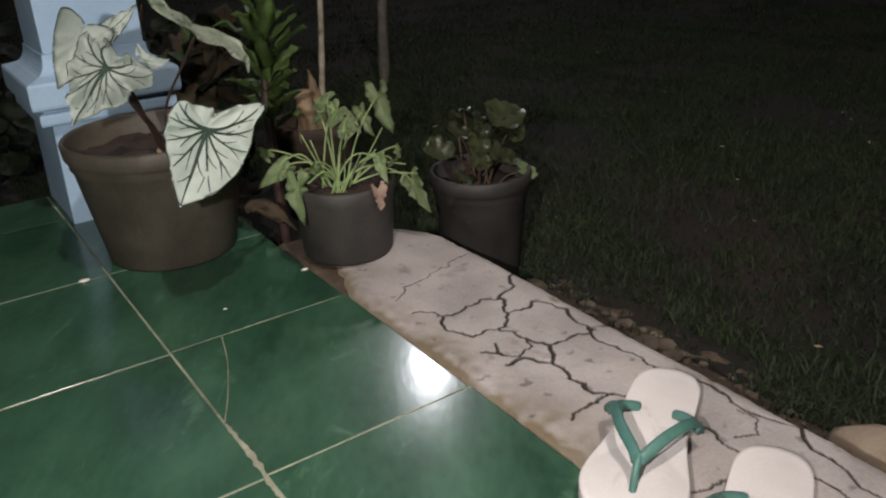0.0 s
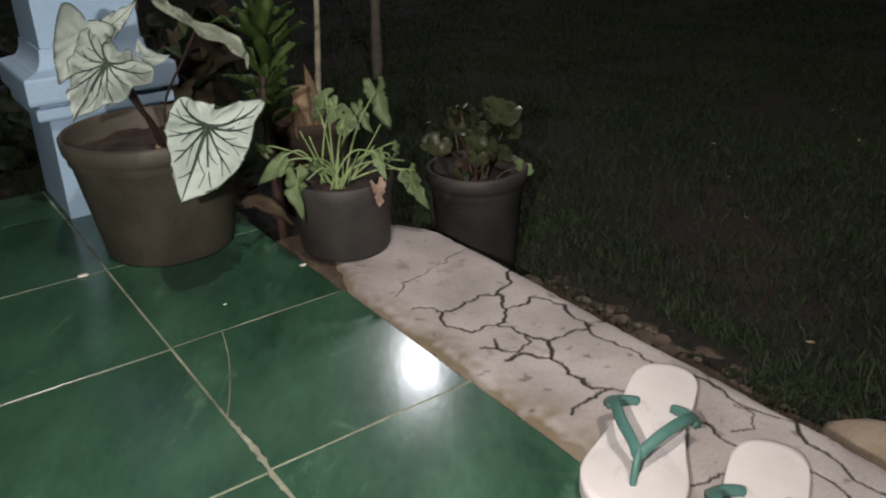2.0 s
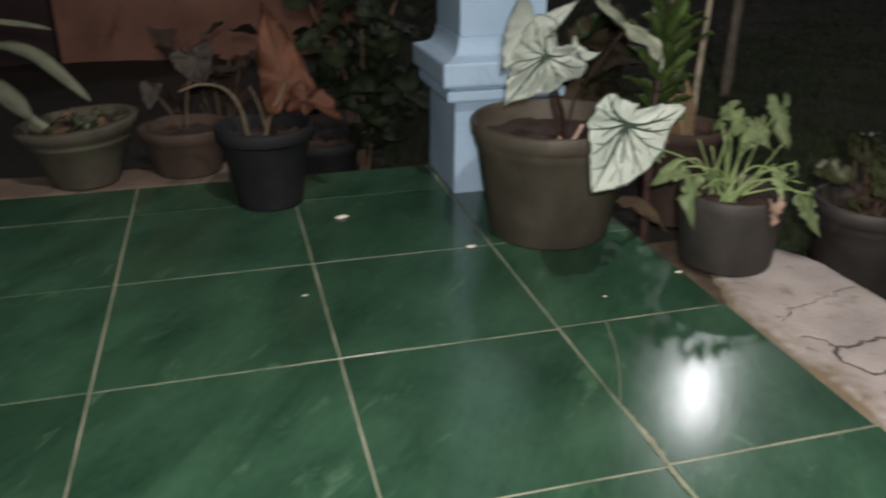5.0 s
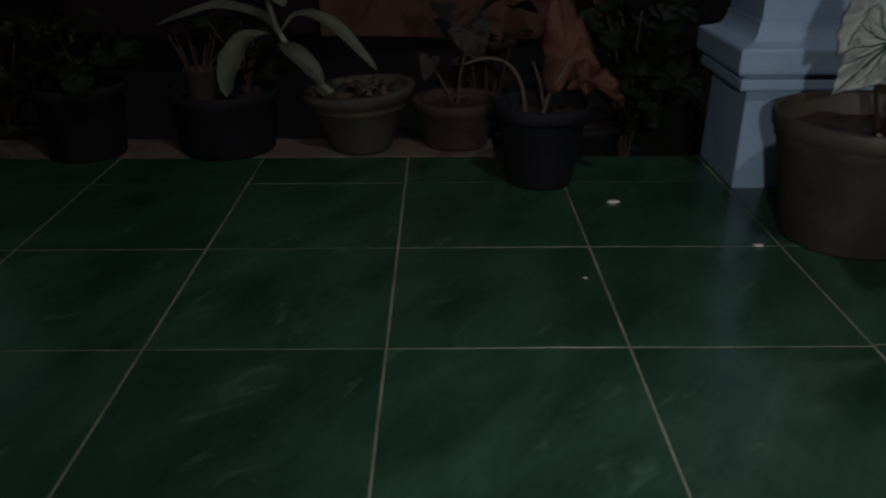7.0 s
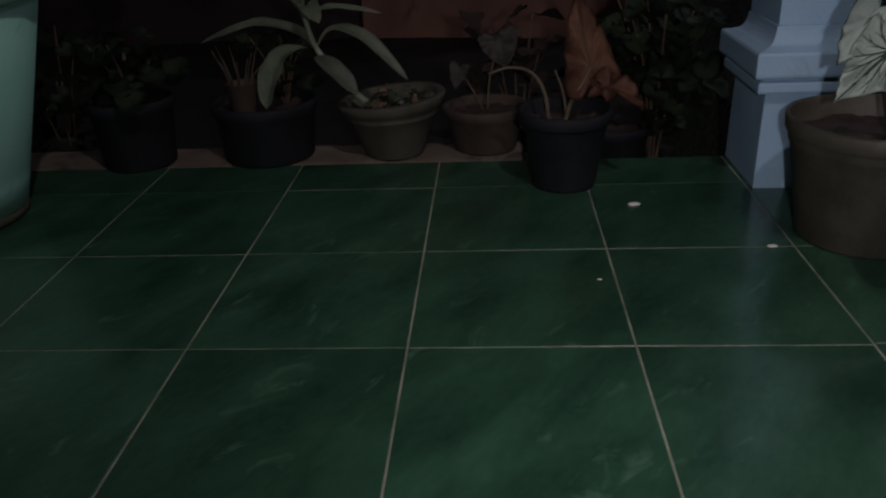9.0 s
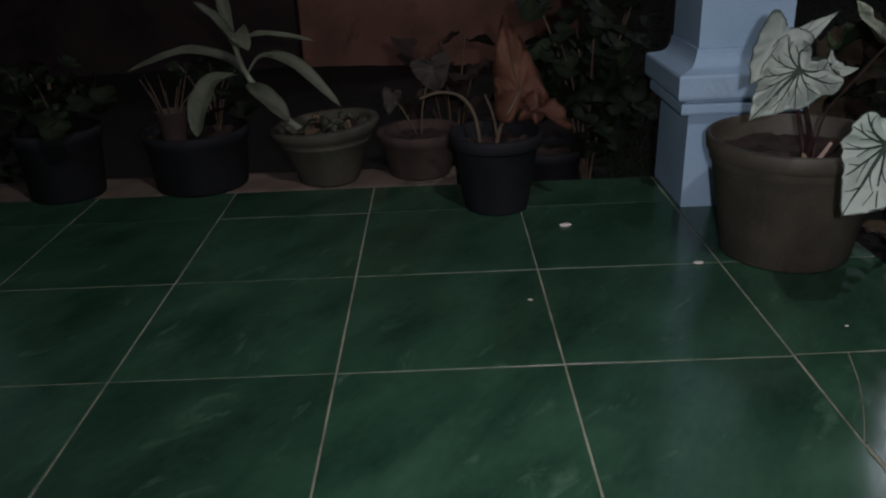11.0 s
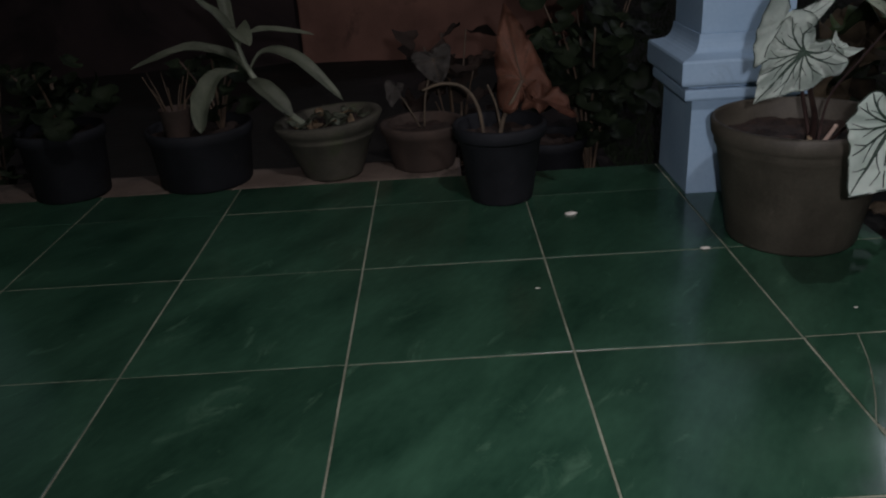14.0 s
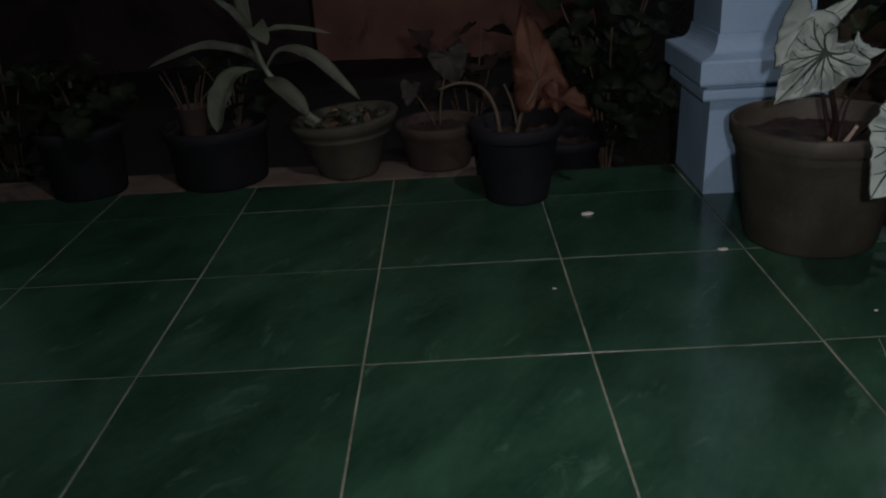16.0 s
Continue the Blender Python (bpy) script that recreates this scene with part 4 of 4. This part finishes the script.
def flip_flop(place, turn, mirror):
    """Sole along +x from heel to toe, with its forked strap."""
    f = thing("flip_flop", place, "white foam flip-flop with a teal rubber strap on the edging", "flip-flop", "pair of flip-flops")
    bm = bmesh.new()
    left = smooth_path([(x, w, 0) for x, w in SOLE_OUT], 4)
    loop = [Vector((p.x, p.y + 0.006 * mirror * (p.x / 0.266) ** 2, 0)) for p in left] + [Vector((p.x, -p.y + 0.006 * mirror * (p.x / 0.266) ** 2, 0)) for p in left[::-1][1:-1]]
    c = Vector((0.13, 0, 0))
    rings = []
    for k, z in ((0.96, 0.0), (1.0, 0.002), (1.0, 0.0075), (0.992, 0.0085), (1.0, 0.0095), (1.0, 0.0165), (0.985, 0.0185), (0.94, 0.0187), (0.6, 0.0183), (0.25, 0.018)):
        rings.append([bm.verts.new(c + (p - c) * k + Vector((0, 0, z + 0.004 * max(0, p.x - 0.2) / 0.06))) for p in loop])
    for a, b in zip(rings, rings[1:]):
        for i in range(len(loop)):
            j = (i + 1) % len(loop)
            bm.faces.new((a[i], a[j], b[j], b[i]))
    bm.faces.new(rings[0][::-1])
    bm.faces.new(rings[-1])
    sole = part("sole", bm, SOLE, f)
    # strap: two broad arms from the fork to stub plugs by the arch, and a slanting toe post
    off = 0.006 * mirror
    for s in (1, -1):
        path = smooth_path([(0.213, off + 0.001 * s, 0.046), (0.202, off + 0.007 * s, 0.0505), (0.178, off * 0.6 + 0.022 * s, 0.055), (0.141, 0.003 * mirror + 0.0365 * s, 0.048), (0.116, 0.045 * s, 0.033), (0.105, 0.0465 * s, 0.0195)], 6)
        bm = bmesh.new()
        rs = []
        for i, p in enumerate(path):
            t = i / (len(path) - 1)
            d = (path[min(i + 1, len(path) - 1)] - path[max(i - 1, 0)]).normalized()
            out = Vector((0, s, 0)) - d * d.y * s
            out = (out.normalized() * 0.5 + Vector((0, 0, 0.9))).normalized()
            wide = d.cross(out).normalized()
            w = 0.0053 + 0.0012 * t
            rs.append([bm.verts.new(p + wide * (w * math.cos(q)) + out * (0.0024 * math.sin(q))) for q in [2 * math.pi * k / 12 for k in range(12)]])
        for a, b in zip(rs, rs[1:]):
            for i in range(12):
                bm.faces.new((a[i], a[(i + 1) % 12], b[(i + 1) % 12], b[i]))
        bm.faces.new(rs[0][::-1])
        bm.faces.new(rs[-1])
        part("strap", bm, STRAP, f, "teal rubber strap")
        bm = tube(bmesh.new(), [(0.113, 0.0475 * s, 0.0225), (0.104, 0.037 * s, 0.025), (0.095, 0.024 * s, 0.0225), (0.092, 0.019 * s, 0.0205)], 0.0056, 0.0052, segs=12)
        part("plug", bm, STRAP, f, "teal strap plug")
    part("toe_post", tube(bmesh.new(), [(0.205, off, 0.049), (0.214, off, 0.045), (0.222, off, 0.034), (0.228, off, 0.0185)], 0.0042, 0.0032, segs=12), STRAP, f, "teal toe post")
    f.rotation_euler = (0, 0, radians(turn))
    return f


flip_flop((0.441, -0.442, 0.007), 209.5, 1)
flip_flop((0.410, -0.597, 0.007), 209, -1)

# ---- crumbs on the tiles ----
rr = random.Random(5)
for x, y, s in ((-0.036, 0.298, 0.006), (-0.225, 0.489, 0.008), (-0.325, 0.19, 0.0025), (0.102, 0.072, 0.002), (0.25, 0.118, 0.004)):
    bm = bmesh.new()
    bmesh.ops.create_icosphere(bm, subdivisions=2, radius=s)
    for v in bm.verts:
        v.co = Vector((v.co.x * 1.5, v.co.y * 0.8, v.co.z * 0.35)) * (1 + 0.5 * noise.noise(v.co * 300 + Vector((x * 50, 0, 0))))
    c = finish(bm, "crumb", CHIP)
    c.location = (x, y, s * 0.3)
    tagged(c, "small white crumb lying on the green tiles", "crumb", "crumbs on the floor")

# ---- pots and plants along the back of the porch ----
pot("plant_pot", (-0.345, 0.612, 0), 0.062, 0.086, 0.153, POT_BLACK, "black plastic pot with a dried plant on the tiles", lip=0.006, band=0.002, soil=0.025)
dry = thing("dried_taro", (-0.345, 0.605, 0.12), "withered taro with one rust-brown leaf in the black pot", "plant")
add_leaf(dry, (-0.30, 0.6, 0.225), (-0.03, 0.03, 0.14), (0.08, 0.0, 0.0), HEART, LEAF_BROWN, STEM_RED, r=0.001, label="large rust-brown dried leaf", fold=0.45, droop=0.15, wave=0.45, crinkle=0.08, seed=7, wide=0.46)
add_leaf(dry, (-0.27, 0.59, 0.19), (0.075, -0.02, -0.02), (0.0, 0.02, -0.06), HEART, LEAF_BROWN, None, label="curled rust-brown leaf lobe", fold=0.6, droop=0.3, wave=0.6, crinkle=0.08, seed=9, wide=0.45)
add_stem(dry, [(-0.345, 0.6, 0.122), (-0.335, 0.6, 0.16), (-0.315, 0.6, 0.195), (-0.3, 0.6, 0.225)], 0.005, 0.003, STEM_DRY)
add_stem(dry, [(-0.375, 0.6, 0.122), (-0.385, 0.61, 0.18), (-0.41, 0.62, 0.215), (-0.45, 0.62, 0.225), (-0.49, 0.63, 0.212)], 0.004, 0.0025, STEM_DRY)
add_stem(dry, [(-0.34, 0.61, 0.122), (-0.35, 0.61, 0.18), (-0.365, 0.61, 0.22)], 0.003, 0.002, STEM_DRY)
dry.location += Vector((0.0, 0.007, 0.004))

bowl = pot("plant_pot", (-0.705, 0.835, 0), 0.066, 0.112, 0.13, POT_CLAY, "olive-grey clay bowl with a flared lopsided ridged rim", lip=0.009, wall=0.012, soil=0.02, wob=0.03, lean=0.085, ridge=0.004)
pot("plant_pot", (-0.50, 0.858, 0), 0.07, 0.09, 0.1, POT_BROWN, "squat brown clay pot behind the black pot", lip=0.006, wall=0.01, soil=0.02, wob=0.03)
tar = thing("dieffenbachia_plant", (-0.76, 0.83, 0.12), "grey-green long-leaved plant leaning out of the clay bowl", "plant")
add_stem(tar, [(-0.745, 0.84, 0.1), (-0.775, 0.82, 0.135), (-0.81, 0.8, 0.185), (-0.845, 0.8, 0.24), (-0.862, 0.8, 0.3)], 0.009, 0.005, LEAF_TARO)
for a, b, c, d, w in (((-0.84, 0.8, 0.225), (-0.875, 0.79, 0.27), (-0.96, 0.77, 0.292), (-1.075, 0.75, 0.262), 0.038), ((-0.862, 0.8, 0.3), (-0.875, 0.79, 0.33), (-0.895, 0.78, 0.36), (-0.925, 0.77, 0.392), 0.036),
                      ((-0.845, 0.8, 0.235), (-0.8, 0.79, 0.275), (-0.73, 0.77, 0.255), (-0.645, 0.75, 0.172), 0.036), ((-0.86, 0.79, 0.24), (-0.9, 0.75, 0.235), (-0.928, 0.73, 0.19), (-0.945, 0.72, 0.128), 0.06),
                      ((-0.845, 0.79, 0.22), (-0.82, 0.76, 0.212), (-0.785, 0.74, 0.185), (-0.752, 0.73, 0.15), 0.048), ((-0.858, 0.8, 0.29), (-0.82, 0.78, 0.318), (-0.77, 0.77, 0.32), (-0.69, 0.76, 0.308), 0.022),
                      ((-0.858, 0.81, 0.28), (-0.85, 0.77, 0.325), (-0.84, 0.75, 0.325), (-0.815, 0.72, 0.3), 0.05), ((-0.862, 0.81, 0.3), (-0.875, 0.82, 0.35), (-0.88, 0.83, 0.385), (-0.875, 0.84, 0.41), 0.03)):
    add_strap(tar, [a, b, c, d], w * 0.9, LEAF_TARO, fold=0.25, wave=0.15, seed=w * 100, peak=0.58, up=(0, -0.4, 0.9), tip=0.6)
tar.location += Vector((-0.012, 0.01, 0.006))
clo = thing("low_sprouts", (-0.68, 0.85, 0.11), "low withered sprouts filling the clay bowl", "plant")
rr = random.Random(41)
for i in range(26):
    a, q = rr.uniform(0, 6.28), 0.085 * math.sqrt(rr.random())
    o = Vector((-0.69 + q * math.cos(a), 0.845 + q * math.sin(a), 0.108))
    d = Vector((rr.gauss(0, 0.6), rr.gauss(0, 0.6), 1)).normalized()
    add_leaf(clo, o + d * 0.012, (Vector((d.x, d.y, 0.15)) + Vector((rr.gauss(0, 0.4), rr.gauss(0, 0.4), 0))).normalized() * 0.022, Vector((0.3, 1, 0)), ROUND, LEAF_TARO if i % 3 else LEAF_DEAD, None, fold=0.2, droop=0.3, wave=0.3, seed=i + 130, segs=14, rings=3)
clo.location += Vector((-0.01, 0.01, 0.004))

# turquoise planter
tq = thing("planter", (-1.535, 0.47, 0), "large turquoise plastic planter standing on the tiles", "plant pot")
part("foot", lathe([(0.12, 0.001), (0.138, 0.0), (0.146, 0.003), (0.151, 0.012), (0.149, 0.02), (0.12, 0.02)], 72), POT_CLAY, tq, "yellowish worn foot ring")
part("body", lathe([(0, 0.006), (0.11, 0.006), (0.12, 0.021), (0.1485, 0.0215), (0.165, 0.075), (0.166, 0.085), (0.17, 0.095), (0.255, 0.40), (0.248, 0.40), (0.2, 0.36), (0, 0.36)], 72, 0.012, 4.0), TURQ, tq)
part("rim", lathe([(0.249, 0.4005), (0.256, 0.4005), (0.272, 0.405), (0.278, 0.43), (0.27, 0.437), (0.255, 0.434), (0.247, 0.42), (0.249, 0.4005)], 72), TURQ, tq)

# dark pots and shrubs in the shade behind; green leaves carry that shade as colour
rr = random.Random(51)


def shrub(place, height, spread, count, size, material, label, seed, table=ROUND):
    r = random.Random(seed)
    s = thing("shrub", place, label, "plant", "shrubs behind the porch")
    p = Vector(place)
    tips = []
    for k in range(6):
        a = k * 1.05 + r.random()
        e = p + Vector((spread * 0.7 * math.cos(a) * r.uniform(0.4, 1), spread * 0.7 * math.sin(a) * r.uniform(0.4, 1), height * r.uniform(0.6, 1)))
        add_stem(s, [p, p.lerp(e, 0.5) + Vector((0, 0, height * 0.12)), e], 0.004, 0.0018, STEM_RED, "branch", segs=6)
        tips.append(e)
    for i in range(count):
        e = tips[i % 6]
        o = p.lerp(e, r.uniform(0.35, 1.05)) + Vector((r.gauss(0, spread * 0.22), r.gauss(0, spread * 0.22), r.gauss(0, height * 0.08)))
        d = Vector((r.gauss(0, 1), r.gauss(-0.4, 0.8), r.gauss(-0.2, 0.5))).normalized()
        add_leaf(s, o, d * size * r.uniform(0.7, 1.3), d.cross(Vector((r.gauss(0, 0.3), -0.5, 0.9))), table, material, None, fold=0.2, droop=0.4, wave=0.25, seed=i + seed, segs=14, rings=3)
    return s


for x, y, r0, r1, h, m, z in ((-1.279, 0.80, 0.078, 0.09, 0.15, POT_BLACK, 0), (-0.99, 0.835, 0.1, 0.112, 0.13, POT_BLACK, 0), (-0.2, 0.96, 0.065, 0.085, 0.13, POT_BLACK, GROUND + 0.02)):
    pot("plant_pot", (x, y, z), r0, r1, h, m, "dark plastic pot in the shade behind the porch", lip=0.005, soil=0.02)
shrub((-1.27, 0.80, 0.1), 0.2, 0.13, 46, 0.03, LEAF_SHADED, "dark leafy shrub in a pot behind the porch", 200)
shrub((-0.95, 0.87, 0.1), 0.2, 0.1, 34, 0.034, LEAF_SHADED, "dark leafy shrub in a pot behind the porch", 300, HEART)
shrub((-1.55, 1.0, GROUND), 0.42, 0.14, 40, 0.032, LEAF_SHADED, "dark leafy shrub in a pot behind the porch", 400)
shrub((-0.1, 0.98, GROUND), 0.62, 0.2, 110, 0.036, LEAF_SHADED, "dark green bush beside the column", 500)
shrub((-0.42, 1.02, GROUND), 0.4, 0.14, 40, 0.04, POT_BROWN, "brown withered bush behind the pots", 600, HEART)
shrub((0.22, 0.85, GROUND), 0.5, 0.16, 60, 0.034, LEAF_SHADED, "dark green bush behind the column", 700)
wit = thing("withered_shoot", (-0.49, 0.86, 0.08), "grey withered leaf on a thin stalk in the squat pot", "plant")
add_stem(wit, [(-0.49, 0.86, 0.08), (-0.485, 0.87, 0.14), (-0.472, 0.885, 0.19), (-0.462, 0.89, 0.225)], 0.0028, 0.0015, STEM_DRY)
add_leaf(wit, (-0.462, 0.89, 0.225), (0.015, -0.01, -0.062), (0.06, 0.0, 0.01), HEART, LEAF_GREY, STEM_DRY, r=0.0008, label="grey withered heart leaf", fold=0.5, droop=0.2, wave=0.5, crinkle=0.1, seed=33, wide=0.9, angles=(0, 40, -40, 90, -90))
add_leaf(wit, (-0.55, 0.86, 0.17), (-0.012, -0.01, -0.04), (0.03, 0.0, 0.02), HEART, LEAF_GREY, None, label="small grey withered leaf", fold=0.5, droop=0.2, wave=0.5, crinkle=0.1, seed=36, wide=0.7)
add_stem(wit, [(-0.5, 0.86, 0.08), (-0.525, 0.86, 0.13), (-0.55, 0.86, 0.17)], 0.0022, 0.0013, STEM_DRY)
wit.location += Vector((-0.005, 0.008, 0.004))
jar = thing("plastic_cup", (-1.02, 0.785, 0.108), "dull brownish plastic cup of dry stalks in a pot", "cup")
part("cup", lathe([(0, 0.002), (0.024, 0.0), (0.026, 0.003), (0.033, 0.07), (0.0345, 0.072), (0.032, 0.07), (0.024, 0.006), (0, 0.006)], 32), POT_BROWN, jar)
rr = random.Random(55)
for k in range(9):
    a = k * 0.7
    b = Vector((-1.02 + 0.012 * math.cos(a), 0.785 + 0.012 * math.sin(a), 0.114))
    add_stem(jar, [b, b + Vector((0.012 * math.cos(a), 0.012 * math.sin(a), 0.07)), b + Vector((0.04 * math.cos(a), 0.03 * math.sin(a), 0.1 + 0.05 * rr.random()))], 0.0022, 0.001, STEM_RED, "stalk", segs=5)

# ---- floor tiles, last ----
def tile_mesh(w, d):
    bm = box(bmesh.new(), (0, 0, -0.008), (w, d, 0), 0.0006, 1)
    me = bpy.data.meshes.new("tile")
    bm.to_mesh(me)
    bm.free()
    me.materials.append(TILE)
    return me


gap = 0.0029
meshes = {}
rr = random.Random(61)
for i in range(-10, 1):
    for j in range(-8, 3):
        x0, x1 = i * T + gap / 2, min((i + 1) * T - gap / 2, X_EDGE)
        y0, y1 = j * T + gap / 2, min((j + 1) * T - gap / 2, Y_EDGE)
        key = (round(x1 - x0, 4), round(y1 - y0, 4))
        if key not in meshes:
            meshes[key] = tile_mesh(*key)
        t = new("tile", meshes[key])
        t.location = (x0, y0, rr.uniform(-0.0004, 0.0004))
        t.rotation_euler = (rr.uniform(-0.0012, 0.0012), rr.uniform(-0.0012, 0.0012), 0)
        if (i, j) == (0, -1):
            t.location.z, t.rotation_euler = -0.0004, (0.0095, -0.0048, 0)
        if (i, j) == (0, -2):
            t.location.z, t.rotation_euler = -0.0003, (0.0098, -0.0028, 0)
        t.parent = floor
bm = tube(bmesh.new(), [(0.068, -0.003, 0.0), (0.057, -0.045, 0.0), (0.045, -0.083, 0.0), (0.022, -0.14, 0.0), (0.0, -0.186, 0.0)], 0.0009, 0.0009, segs=5, lump=0.5)
for v in bm.verts:
    v.co.z = v.co.z * 0.3 - 0.0002 + 0.0095 * (v.co.y + 0.3) + 0.0048 * v.co.x
part("hairline_crack", bm, GROUT, floor, "pale hairline crack across one tile")

# grout that follows the raised edges of the two sunken tiles
for y, z_a, z_b in ((0.0, 0.0020, 0.0032), (-0.3, 0.0024, 0.0031)):
    bm = bmesh.new()
    path = smooth_path([(0.002 + 0.064 * k, y + rr.uniform(-0.0005, 0.0005), 0) for k in range(5)], 5)
    rows = []
    for k, p in enumerate(path):
        z = z_a + (z_b - z_a) * p.x / 0.258
        w = 0.0017 * (1 + 0.35 * noise.noise(Vector((p.x * 60, y, 3.1))))
        rows.append([bm.verts.new((p.x, p.y + dy, zz)) for dy, zz in ((-w, -0.004), (-w, z), (w * 0.6, z + 0.0002), (w, z - 0.0006), (w, -0.004))])
    for a, c in zip(rows, rows[1:]):
        for k in range(4):
            bm.faces.new((a[k], c[k], c[k + 1], a[k + 1]))
    part("grout_line", bm, GROUT, floor, "pale grout line")

# worn grout along one joint
bm = tube(bmesh.new(), [(0.0, -0.19, 0.0), (0.001, -0.26, 0.0), (0.0, -0.31, 0.0), (0.002, -0.38, 0.0), (0.001, -0.48, 0.0)], 0.0022, 0.0058, segs=8, lump=1.0, n=40)
for v in bm.verts:
    v.co.x += 0.002 * noise.noise(v.co * 130)
    v.co.z = v.co.z * 0.05 + 0.0009 + (0.002 * max(0, -0.305 - v.co.y) / 0.2 if v.co.y < -0.305 else 0)
part("grout_smear", bm, GROUT, floor, "pale smear of worn grout")
